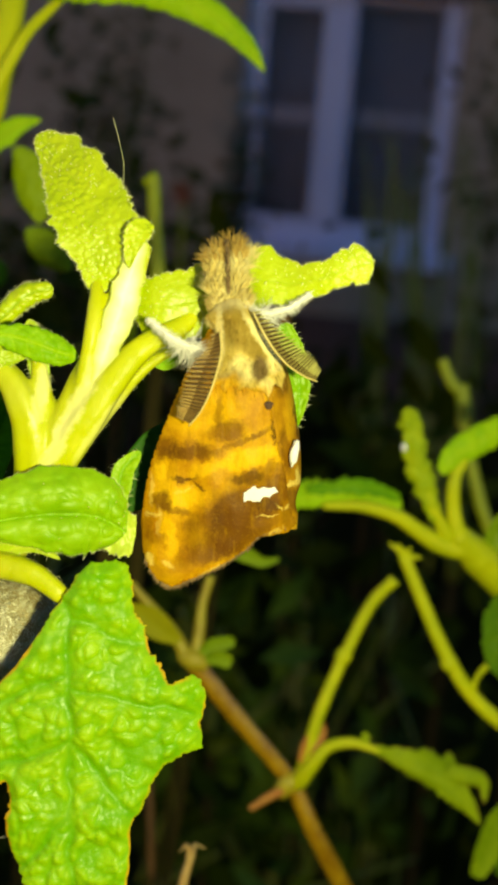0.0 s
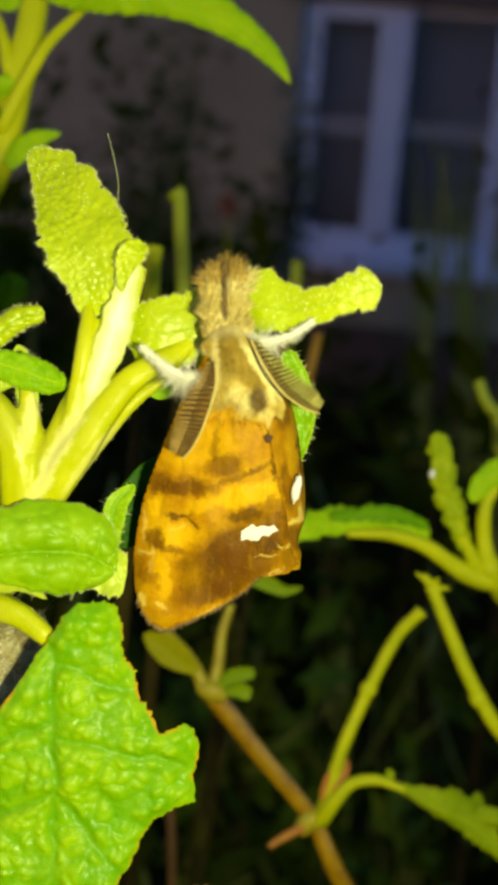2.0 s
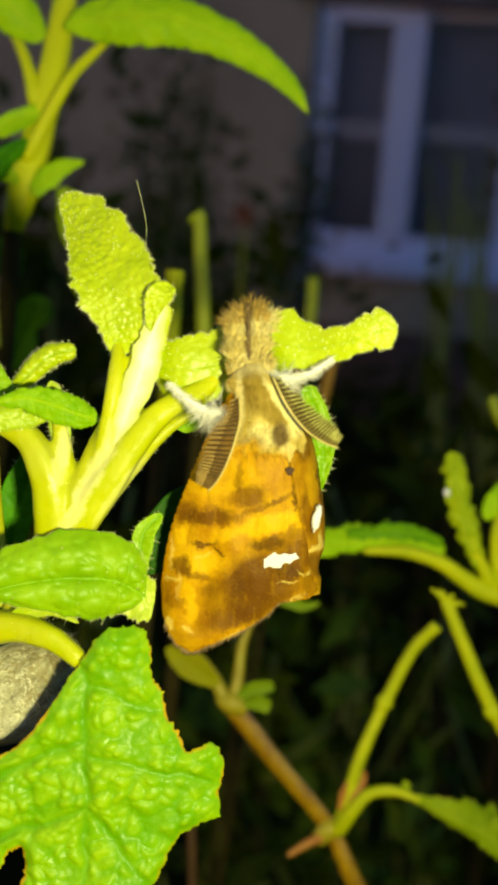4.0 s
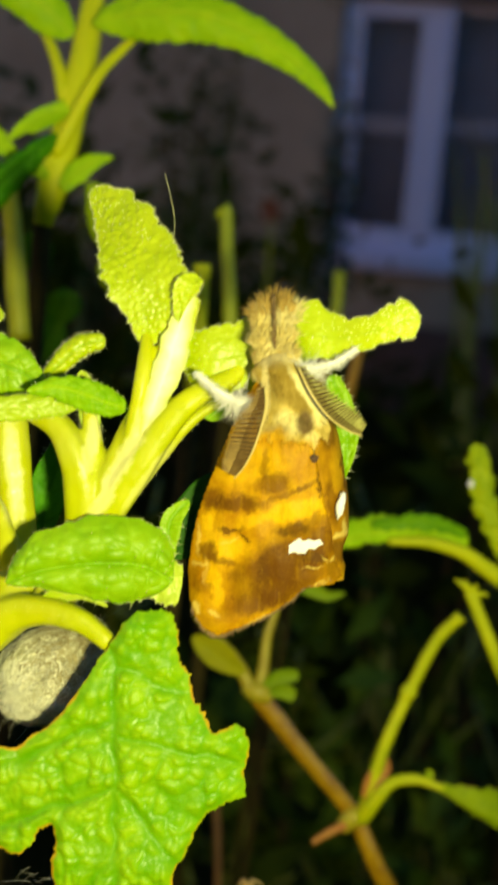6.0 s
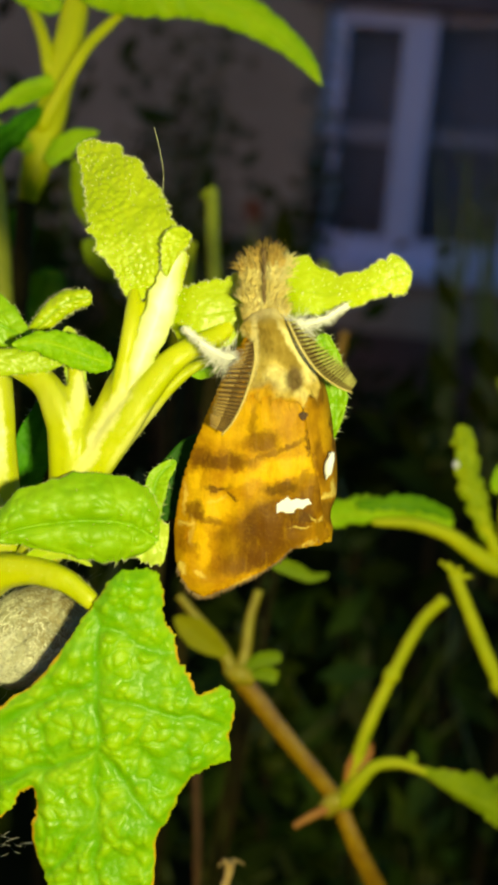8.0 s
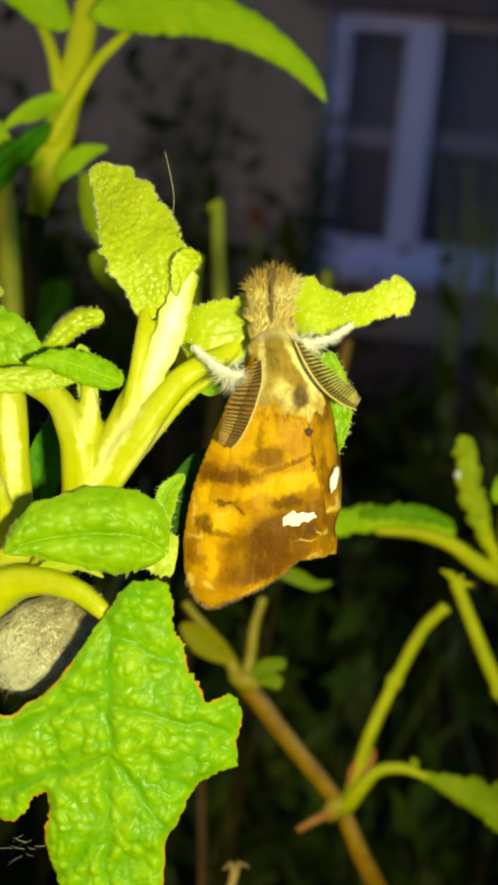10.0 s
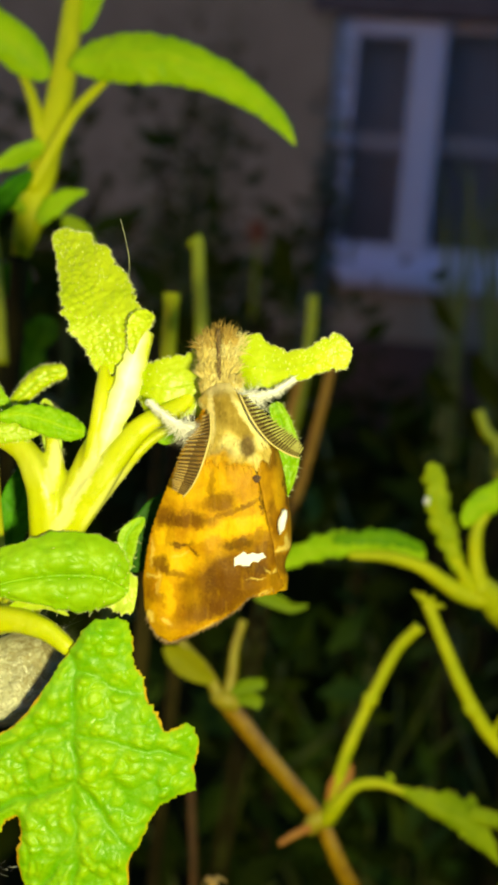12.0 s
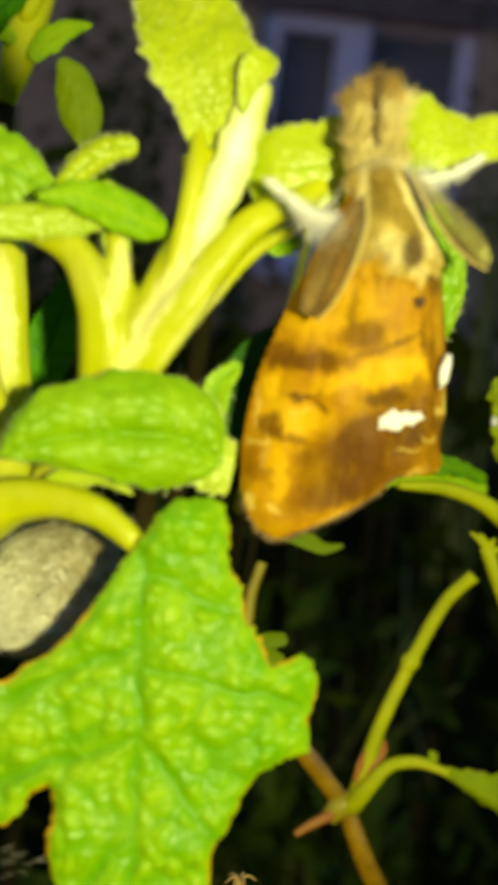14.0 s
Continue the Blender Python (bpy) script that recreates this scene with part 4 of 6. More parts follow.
    leaf("leaf", [(-12.8, 5.1, -2.1), (-11.7, 6.1, -1.9), (-10.7, 6.9, -1.9), (-9.3, 7.3, -2.1)], [0.37, 0.69, 0.69, 0.44], [0.37, 0.62, 0.62, 0.50], YOUNG, s, "small curled hairy leaf", cup=-0.5, pucker=0.12, cell=0.55, teeth=9, seed=5.8, hairs=160, hair_length=0.35)
    leaf("leaf", [(-10.0, 1.2, -1.5), (-10.0, 2.9, -1.2), (-10.2, 4.4, -1.3), (-10.6, 5.5, -1.3)], [0.49, 0.68, 0.74, 0.25], [0.31, 0.56, 0.56, 0.19], SHOOT, s, pucker=0.12, cell=0.5, teeth=8, seed=6.0, hairs=70)
    leaf("leaf", [(-23.8, 9.3, -7.3), (-21.3, 9.6, -7.3), (-18.7, 9.7, -7.3), (-16.8, 9.8, -7.3), (-16.4, 9.9, -7.3)], [1.01, 1.08, 1.01, 0.81, 0.20], [1.6, 1.75, 1.7, 1.4, 0.30], SHOOT, s, "yellowish leaf edged with brown", pucker=0.15, cell=0.9, seed=6.3, hairs=40)
    leaf("leaf", [(-21.1, 0.4, -2.3), (-19.1, 0.9, -2.3), (-17.6, 1.1, -2.3), (-16.4, 1.0, -2.5)], [1.3, 1.6, 1.6, 1.0], [1.3, 1.6, 1.5, 1.0], YOUNG, s, pucker=0.15, cell=0.7, teeth=8, seed=6.6, hairs=50)
    leaf("leaf", [(-15.4, -6.3, -3.3), (-16.1, -5.6, -3.3), (-17.0, -5.1, -3.3), (-17.8, -4.9, -3.5)], [0.64, 0.70, 0.45, 0.13], [0.76, 0.76, 0.45, 0.13], OLIVE, s, pucker=0.1, cell=0.6, seed=6.9)
    leaf("leaf", [(-16.8, -6.9, -4.3), (-17.3, -7.8, -4.3), (-18.0, -8.7, -4.3), (-18.7, -9.7, -4.3)], [0.32, 0.58, 0.52, 0.16], [0.32, 0.58, 0.52, 0.16], GREEN, s, pucker=0.12, cell=0.5, teeth=7, seed=7.2, hairs=20)
    leaf("leaf", [(-16.1, -11.0, -3.8), (-16.9, -12.7, -4.3), (-17.2, -14.2, -4.8), (-16.9, -15.5, -5.3)], [0.5, 0.75, 0.65, 0.2], [0.45, 0.65, 0.55, 0.2], GREEN, s, teeth=6, seed=7.5, hairs=30)
    # deep green stands in for the shade behind the fork
    leaf("leaf", [(-13.9, -4.6, -6.6), (-13.7, -2.2, -7.0), (-13.0, -0.1, -7.2), (-12.3, 2.3, -7.4)], [0.5, 1.1, 1.1, 0.4], [0.5, 1.2, 1.1, 0.4], DEEP, s, "small leaf, the stems' shade put into its deep green", pucker=0.12, cell=0.8, seed=7.8, hairs=20)
    big_leaf(s)
    stem("thread", [(-5.7, 16.2, -0.3), (-5.4, 14.9, -0.3), (-5.2, 13.6, -0.3), (-5.3, 12.0, -0.3)], [0.005, 0.0035], HAIR, s, "single pale spider thread", sides=5)
    down_to_earth((-21.4, -14.4, -1.3), (-0.05, -0.02), GREENSTEM, 1.2, s)


BROADTOP = leaf_material("folded_leaf", (0.17, 0.38, 0.0), (0.27, 0.48, 0.001), (0.32, 0.5, 0.002), rough=0.5, spec=0.14)


def big_leaf(parent):
    """The broad quilted leaf with eaten, browned edges."""
    right_edge = [(-8.4, -8.8, 0.7), (-8.0, -8.1, 0.7), (-7.1, -7.6, 0.7), (-6.1, -7.6, 0.7), (-5.4, -7.9, 0.7), (-5.1, -8.7, 0.7),
                  (-5.2, -9.7, 0.7), (-4.9, -10.8, 0.7), (-4.5, -11.3, 0.7), (-4.4, -12.4, 0.7), (-3.8, -13.3, 0.7), (-3.3, -14.4, 0.7),
                  (-2.7, -14.3, 0.7), (-2.4, -14.0, 0.7), (-1.7, -14.1, 0.7), (-1.3, -15.3, 0.7), (-1.6, -16.7, 0.7), (-1.6, -18.2, 0.7),
                  (-2.6, -18.4, 0.7), (-3.7, -18.9, 0.7), (-4.4, -20.1, 0.7), (-4.9, -21.2, 0.7), (-5.5, -22.1, 0.7), (-5.7, -24.0, 0.7)]
    left_edge = [(-5.9, -25.7, 0.7), (-7.8, -25.5, 0.7), (-10.3, -26.1, 0.7), (-11.3, -25.7, 0.7), (-11.5, -24.7, 0.7), (-12.1, -23.1, 0.7),
                  (-12.3, -21.6, 0.7), (-12.0, -20.5, 0.7), (-12.2, -19.5, 0.7), (-12.9, -19.7, 0.7), (-13.4, -20.7, 0.7), (-14.3, -21.2, 0.7),
                  (-15.9, -20.6, 0.7), (-16.5, -18.9, 0.7), (-16.3, -16.3, 0.7), (-15.8, -15.1, 0.7), (-14.1, -15.1, 0.7), (-12.4, -14.0, 0.7),
                  (-11.1, -12.6, 0.7), (-10.0, -11.0, 0.7), (-9.2, -9.8, 0.7)]
    outline = right_edge + left_edge
    rng = random.Random(5)
    shape = []
    for a, b in zip(outline, outline[1:] + outline[:1]):
        for k in range(5):
            s = k / 5
            shape.append((a[0] + (b[0] - a[0]) * s + rng.uniform(-0.1, 0.1), a[1] + (b[1] - a[1]) * s + rng.uniform(-0.1, 0.1)))
    hub, neck, foot = Vector((-8.7, -17.2, 0.7)), Vector((-8.7, -10.0, 0.7)), Vector((-8.9, -25.7, 0.7))
    ribs = [(neck, hub), (hub, foot), (hub, Vector((-15.0, -19.5, 0.7))), (Vector((-8.6, -10.6, 0.7)), Vector((-4.9, -12.2, 0.7))), (hub, Vector((-5.2, -22.0, 0.7))), (Vector((-8.7, -13.6, 0.7)), Vector((-14.1, -15.9, 0.7))),
            (Vector((-8.7, -14.5, 0.7)), Vector((-2.0, -16.1, 0.7))), (Vector((-8.8, -21.4, 0.7)), Vector((-11.5, -24.1, 0.7)))]

    def rib(x, y):
        x, y = x + 0.35 * noise.noise((x * 0.7, y * 0.7, 4.0)), y + 0.35 * noise.noise((x * 0.7, y * 0.7, 8.0))
        best = 9.0
        for a, b in ribs:
            dx, dy = b.x - a.x, b.y - a.y
            k = min(1.0, max(0.0, ((x - a.x) * dx + (y - a.y) * dy) / (dx * dx + dy * dy)))
            best = min(best, math.hypot(x - a.x - dx * k, y - a.y - dy * k))
        return best

    def groove(x, y):
        r = rib(x, y)
        return math.exp(-(r / 0.3) ** 2)

    def pads(p):
        warp = Vector((noise.noise(p * 0.9), noise.noise(p * 0.9 + Vector((9, 0, 0))), 0)) * 0.3
        return quilt(p + warp, 0.78)

    def height(x, y, d):
        p = Vector((x, y, 0.0))
        near = groove(x, y)
        fold = -0.035 * (x - hub.x) ** 2 * 0.35 + 0.05 * (y - hub.y)
        relief = 0.22 * pads(p) + 0.06 * quilt(p + Vector((3, 3, 0)), 0.4) + 0.2 * noise.noise(p * 0.8) + 0.03 * noise.noise(p * 5.0)
        return hub.z + fold + relief * min(1.0, d / 0.6) * (1 - 0.7 * near) - 0.16 * near + 0.4 * noise.noise(p * 0.3) - 0.2 * max(0.0, 1 - d / 0.5)

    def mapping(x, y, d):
        # veins are dark themselves; hollows between pads get painted shade in that colour
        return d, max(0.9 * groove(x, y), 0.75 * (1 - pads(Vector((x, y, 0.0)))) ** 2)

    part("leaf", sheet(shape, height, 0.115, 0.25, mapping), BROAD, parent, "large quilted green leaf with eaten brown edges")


def cocoon():
    c = thing("cocoon", (-13.6, -13.5, -6.3), "grey-brown silk cocoon spun beneath the stem", "cocoon")
    body = part("silk_case", round_body(bmesh.new(), (-13.1, -12.0, -4.2), (3.5, 2.6, 1.6), radians(28), 60, 84, 0.14, 0.8), SILKBALL, c)
    for v in body.data.vertices:
        q = v.co * 1000
        v.co += v.normal * 0.001 * (0.1 * noise.noise(q * 0.9) + 0.08 * abs(noise.noise(Vector((q.x * 4.0, q.y * 1.6, q.z * 2.0)))) + 0.07 * noise.noise(q * 6.0))
    rng = random.Random(3)
    bm = bmesh.new()
    for _ in range(2600):
        a, b = rng.uniform(0, 6.28), rng.uniform(-0.9, 1.3)
        q = Vector((-13.1, -12.0, -4.2)) + Matrix.Rotation(radians(28), 3, "Z") @ Vector((3.5 * math.cos(a) * math.cos(b), 2.6 * math.sin(a) * math.cos(b), 1.65 * math.sin(b)))
        if noise.noise(q * 0.8) < rng.uniform(-0.2, 0.35):
            continue
        way = Vector((rng.uniform(-1, 1), rng.uniform(-1, 1), rng.uniform(-0.2, 0.5))).normalized()
        hair(bm, q, way, rng.uniform(0.4, 1.7), rng.uniform(0.004, 0.011), rng, 1.3)
    mats = (bm, bmesh.new())
    for _ in range(2400):
        a, b = rng.uniform(0, 6.28), rng.uniform(-0.5, 1.45)
        lift, width, ribbon = rng.uniform(1.0, 1.07), rng.uniform(0.012, 0.032), []
        # kind 1, mostly towards the right, takes the darker tone that stands for shade
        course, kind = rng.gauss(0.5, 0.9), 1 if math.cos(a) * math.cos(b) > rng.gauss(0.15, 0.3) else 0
        for _ in range(7):
            ring = [Vector((3.5 * math.cos(a) * math.cos(b + d), 2.6 * math.sin(a) * math.cos(b + d), 1.65 * math.sin(b + d))) * lift * (1 + 0.08 * noise.noise(Vector((a * 1.6, b * 2.0, 4.0)))) for d in (-width / 3, width / 3)]
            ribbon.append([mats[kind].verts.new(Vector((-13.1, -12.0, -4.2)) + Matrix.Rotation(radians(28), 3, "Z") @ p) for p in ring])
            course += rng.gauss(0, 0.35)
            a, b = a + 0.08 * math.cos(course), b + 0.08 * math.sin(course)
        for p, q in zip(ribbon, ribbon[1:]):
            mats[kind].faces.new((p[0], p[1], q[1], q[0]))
    tagged(part("loose_threads", mats[1], SHADESILK, body, "matted silk threads, the leaf's shade put into their grey-brown"), kind="stuff")
    for _ in range(420):
        q = Vector((-14.8, -13.0, -2.75)) + Vector((rng.gauss(0, 0.3), rng.gauss(0, 0.32), rng.gauss(0, 0.12)))
        hair(bm, q, Vector((rng.uniform(-1, 1), rng.uniform(-1, 1), rng.uniform(-0.2, 0.5))).normalized(), rng.uniform(0.3, 0.9), 0.026, rng, 0.9)
    tagged(part("loose_threads", bm, SILK, body, "tangled pale silk threads"), kind="stuff")
    w = thing("silk_tangle", (-16.9, -20.0, -0.8), "torn whitish web and frass at the leaf's edge", "web")
    bm = bmesh.new()
    for _ in range(340):
        q = Vector((-16.8, -19.5, -0.9)) + Vector((rng.gauss(0, 0.45), rng.gauss(0, 1.0), rng.gauss(0, 0.3)))
        way = Vector((rng.uniform(-1, 0.6), rng.uniform(-1, 0.8), rng.uniform(-0.5, 0.5))).normalized()
        hair(bm, q, way, rng.uniform(0.3, 1.2), rng.uniform(0.006, 0.022), rng, 0.9)
    for _ in range(14):
        q = Vector((-12.9, -22.9, -0.9)) + Vector((rng.gauss(0, 0.7), rng.gauss(0, 0.4), rng.gauss(0, 0.3)))
        hair(bm, q, Vector((-1, rng.uniform(-0.5, 0.2), 0)).normalized(), rng.uniform(0.5, 1.4), 0.009, rng, 0.8)
    tagged(part("threads", bm, SILK, w), kind="stuff")
    y = thing("withered_bud", (-20.6, -18.2, -7.3), "small withered orange-yellow bud", "bud")
    part("petals", round_body(bmesh.new(), (-20.6, -18.2, -7.3), (0.8, 0.5, 0.5), 0.3, rough=0.5, grain=0.4), ORANGE, y)
    stem("stalk", [(-20.6, -18.3, -7.3), (-20.3, -19.9, -8.3), (-21.4, -22.4, -9.3), (-23.5, -26.4, -10.3)], [0.3, 0.45, 0.5], OLIVESTEM, y)
    down_to_earth((-23.5, -26.4, -10.3), (-0.06, -0.01), GREENSTEM, 0.5, y)


OLIVESTEM = plain("olive_stem", (0.1, 0.13, 0.006), (0.16, 0.19, 0.01), 260.0, rough=0.5, relief=0.00005)


# ---- the moth ----
def moth():
    m = thing("moth", (0.3, 6.1, 1.2), "golden-brown moth with white wing spots and feathered antennae", "moth")
    rng = random.Random(11)
    # broad forewing
    shape = [p[:2] for p in ((0.6, 5.4, 1.7), (-0.6, 4.9, 1.7), (-1.6, 3.5, 1.7), (-2.7, 1.0, 0.7), (-3.5, -0.9, 0.7), (-4.1, -2.5, -0.3), (-4.5, -4.1, -0.3), (-4.7, -5.7, -0.8), (-4.7, -7.1, -0.8), (-4.4, -8.3, -1.3), (-3.9, -9.0, -1.3), (-3.1, -9.4, -1.3),
             (-2.0, -9.0, -1.3), (-1.0, -8.6, -1.3), (0.1, -8.0, -1.3), (1.0, -7.4, -1.3), (1.8, -6.7, -1.3), (2.6, -6.6, -1.3), (3.4, -6.5, -1.3), (3.9, -6.1, -1.3), (3.5, -5.1, -1.3), (3.2, -3.1, -0.8), (2.8, -1.7, -0.3), (2.4, 0.4, 0.2), (2.0, 2.1, 0.7), (1.5, 4.4, 1.2))]
    smooth = []
    for k, a in enumerate(shape):
        b = shape[(k + 1) % len(shape)]
        smooth += [(a[0] + (b[0] - a[0]) * s / 3 + rng.uniform(-0.03, 0.03), a[1] + (b[1] - a[1]) * s / 3 + rng.uniform(-0.03, 0.03)) for s in range(3)]
    root, tip = Vector((0.8, 5.5, 1.7)), Vector((-1.6, -9.1, -1.3))
    axis = (tip - root).to_2d()
    long = axis.length
    axis.normalize()
    across = Vector((-axis.y, axis.x))

    def wing_map(x, y, d):
        q = Vector((x, y)) - root.to_2d()
        return q.dot(axis) / long, 0.5 + q.dot(across) / 8.2

    def wing_height(x, y, d):
        u, v = wing_map(x, y, d)
        fold = 0.08 * math.sin(u * 9 + v * 4) + 0.12 * noise.noise((x * 0.7, y * 0.5, 0.0)) + 0.05 * noise.noise((x * 2.2, y * 1.2, 3.0))
        ribs = 0.06 * math.sin(v * 26 + u * 3) * min(1.0, max(0.0, u - 0.2) * 2)
        return root.z + 0.55 - 2.9 * u - 1.5 * (v - 0.62) ** 2 * 2.2 + fold + ribs - 0.12 * max(0.0, 1 - d / 0.5)

    wing = part("forewing", sheet(smooth, wing_height, 0.16, 0.12, wing_map), WING, m, "golden forewing with dark brown bands")

    def on_wing(x, y):
        return wing_height(x, y, 1.0)

    white = [p[:2] for p in ((0.9, -4.2, -0.3), (0.9, -4.7, -0.3), (1.2, -4.6, -0.3), (1.4, -4.7, -0.3), (1.8, -4.7, -0.3), (2.0, -4.4, -0.3), (2.3, -4.5, -0.3), (2.5, -4.3, -0.3), (2.8, -4.2, -0.3), (2.6, -3.9, -0.3), (2.3, -4.0, -0.3), (2.0, -3.9, -0.3), (1.7, -4.0, -0.3), (1.5, -3.8, -0.3), (1.2, -4.0, -0.3))]
    part("wing_spot", sheet(white, lambda x, y, d: on_wing(x, y) + 0.05, 0.08, 0.06, lambda x, y, d: (x, y)), WHITESPOT, wing, "pure white comma spot")
    dot = Vector((2.3, 0.5, 0.7))
    ring = [(dot.x + 0.24 * math.cos(a) * (1 + 0.2 * math.sin(3 * a)), dot.y + 0.24 * math.sin(a)) for a in (k * 0.524 for k in range(12))]
    part("wing_dot", sheet(ring, lambda x, y, d: on_wing(x, y) + 0.05, 0.07, 0.05, lambda x, y, d: (x, y)), DARKDOT, wing, "small dark dot")
    # scale fringe along the outer edge
    fb = bmesh.new()
    edge = [Vector(p) for p in ((-4.6, -7.8, -1.3), (-3.9, -9.0, -1.3), (-3.1, -9.4, -1.3), (-2.0, -9.0, -1.3), (-0.5, -8.3, -1.3), (1.0, -7.4, -1.3), (1.8, -6.6, -1.3), (3.4, -6.1, -1.3))]
    for k in range(420):
        q = curve_at(edge, rng.random())
        z = on_wing(q.x, q.y) - 0.12
        hair(fb, Vector((q.x, q.y, z)) - Vector((axis.x, axis.y, 0)) * 0.1, Vector((axis.x + rng.uniform(-0.4, 0.4), axis.y + rng.uniform(-0.3, 0.3), rng.uniform(-0.2, 0.1))).normalized(), rng.uniform(0.2, 0.42), 0.03, rng)
    tagged(part("scale_fringe", fb, FRINGE, wing, "greyish brown scale fringe"), kind="stuff")
    # the other forewing, folded down over the far side
    ridge = [Vector(p) for p in ((1.9, 3.5, 1.3), (2.4, 0.7, 0.5), (2.9, -1.9, -0.3), (3.3, -4.0, -0.9), (3.3, -6.4, -1.3))]
    outer = [Vector(p) for p in ((3.1, 3.6, 0.1), (3.8, 1.6, -1.5), (4.3, -1.2, -2.7), (4.4, -3.6, -3.3), (4.1, -6.5, -3.3))]
    bm = bmesh.new()
    uv = bm.loops.layers.uv.new("UVMap")
    rows, info = [], {}
    for i in range(61):
        t = i / 60
        a, b = curve_at(ridge, t), curve_at(outer, t)
        if 0.78 < t < 0.93:
            b = b.lerp(a, 0.35 * math.sin((t - 0.78) / 0.15 * math.pi))
        row = []
        for j in range(13):
            s = j / 12
            q = a.lerp(b, s) + Vector((0.25, 0, 0.25)) * math.sin(s * math.pi) * 0.9
            q.z += 0.06 * noise.noise(q * 0.9)
            pair = bm.verts.new(q), bm.verts.new(q - Vector((0.05, 0, 0.12)))
            info[pair[0]] = info[pair[1]] = (0.1 + 0.85 * t, 0.75 - 0.5 * s)
            row.append(pair)
        rows.append(row)
    for a, b in zip(rows, rows[1:]):
        for j in range(12):
            bm.faces.new((a[j][0], b[j][0], b[j + 1][0], a[j + 1][0]))
            bm.faces.new((a[j][1], a[j + 1][1], b[j + 1][1], b[j][1]))
        bm.faces.new((a[0][0], a[0][1], b[0][1], b[0][0]))
        bm.faces.new((a[12][0], b[12][0], b[12][1], a[12][1]))
    for row, flip in ((rows[0], True), (rows[-1], False)):
        for j in range(12):
            f = (row[j][0], row[j + 1][0], row[j + 1][1], row[j][1])
            bm.faces.new(f[::-1] if flip else f)
    for f in bm.faces:
        for loop in f.loops:
            loop[uv].uv = info[loop.vert]
    side = part("forewing", bm, WINGSIDE, m, "folded golden-brown forewing seen from its edge")
    bm = bmesh.new()
    round_body(bm, (3.8, -2.1, -0.7), (0.24, 0.72, 0.3), radians(-12), rings=14, sides=14, rough=0.4)
    part("wing_spot", bm, WHITESPOT, side, "pure white spot")
    # body
    bm = bmesh.new()
    round_body(bm, (0.6, 3.8, 0.7), (1.4, 2.2, 1.0), radians(6), rough=0.1)
    part("breast", bm, GREYFUR, m, "tan furry underside")
    back = [p[:2] for p in ((-0.5, 5.8, 2.7), (0.1, 6.1, 2.7), (0.8, 6.1, 2.7), (1.4, 5.4, 2.7), (2.1, 4.2, 2.7), (2.9, 3.0, 2.7), (3.2, 2.1, 2.7), (3.0, 1.4, 2.7), (2.6, 1.6, 2.7), (2.3, 0.9, 2.7), (1.9, 1.3, 2.7), (1.5, 1.2, 2.7),
                            (1.1, 1.5, 2.7), (0.7, 1.3, 2.7), (0.3, 1.6, 2.7), (-0.1, 1.2, 2.7), (-0.4, 1.7, 2.7), (-0.7, 1.3, 2.7), (-0.8, 2.4, 2.7), (-0.5, 3.6, 2.7), (-0.6, 4.6, 2.7), (-1.0, 5.3, 2.7))]

    def back_height(x, y, d):
        k = min(1.0, d / (1.5 + max(0.0, 1.6 - 0.8 * (y - back[11][1]))))
        return on_wing(x, y) + 0.04 + 1.0 * k * (2 - k) + 0.1 * noise.noise((x * 0.8, y * 0.8, 2.0)) * k

    thorax = part("thorax", sheet(back, back_height, 0.12, 0.2, lambda x, y, d: (x, y)), THORAX, m, "tan velvety thorax with a brown shield and cream stripes")
    vb, low = bmesh.new(), min(p[1] for p in back)
    for _ in range(5200):
        x, y = rng.uniform(-4, 4) + back[0][0], rng.uniform(low, back[1][1])
        if inside(x, y, back) and rng.random() < (1.0 if y > low + 1.6 else 0.22):
            d = nearest_edge(x, y, back)[0]
            late = d < 0.5 and y < low + 2.2
            way = Vector((0.12 * (x - back[0][0]) - 0.05 + rng.uniform(-0.3, 0.3), -1.0, rng.uniform(-0.02, 0.1) - (0.05 if late else 0))).normalized()
            hair(vb, Vector((x, y, back_height(x, y, d) - 0.03)), way, rng.uniform(0.3, 0.75) if late else rng.uniform(0.2, 0.42), 0.012, rng, 0.2)
    tagged(part("fur", vb, THORAX, thorax, "short velvety hair"), kind="stuff")
    bm = bmesh.new()
    round_body(bm, (0.2, 5.3, 1.5), (1.15, 0.6, 0.7), 0.05, rough=0.2)
    head = part("collar", bm, GREYFUR, m, "pale furry collar")
    legs = []
    for at, axes, turn in (((-0.35, 7.1, 1.5), (0.46, 1.55, 0.6), 0.16), ((0.62, 7.2, 1.5), (0.46, 1.6, 0.6), -0.08)):
        bm = bmesh.new()
        round_body(bm, at, axes, turn, rough=0.35, grain=0.4)
        legs.append((part("tufted_leg", bm, FUR, m, "tan furry foreleg stretched forward"), at, axes, turn))
    part("abdomen", round_body(bmesh.new(), (0.9, -0.2, -0.8), (1.7, 4.2, 1.0), radians(8), rough=0.05), GREYFUR, m)

    def coat(name, centre, axes, turn, count, flow, length, material, parent, label, lift=0.35, width=0.05, top=0.35, bend=0.45):
        """Fur laid over an ellipsoid, along flow."""
        hb = bmesh.new()
        mt = Matrix.Rotation(turn, 3, "Z")
        for _ in range(count):
            a, z = rng.uniform(0, 6.283), rng.uniform(-top, 1.0)
            r = math.sqrt(max(0.0, 1 - z * z))
            n = Vector((r * math.cos(a), r * math.sin(a), z))
            q = Vector(centre) + mt @ Vector((n.x * axes[0], n.y * axes[1], n.z * axes[2])) * 0.97
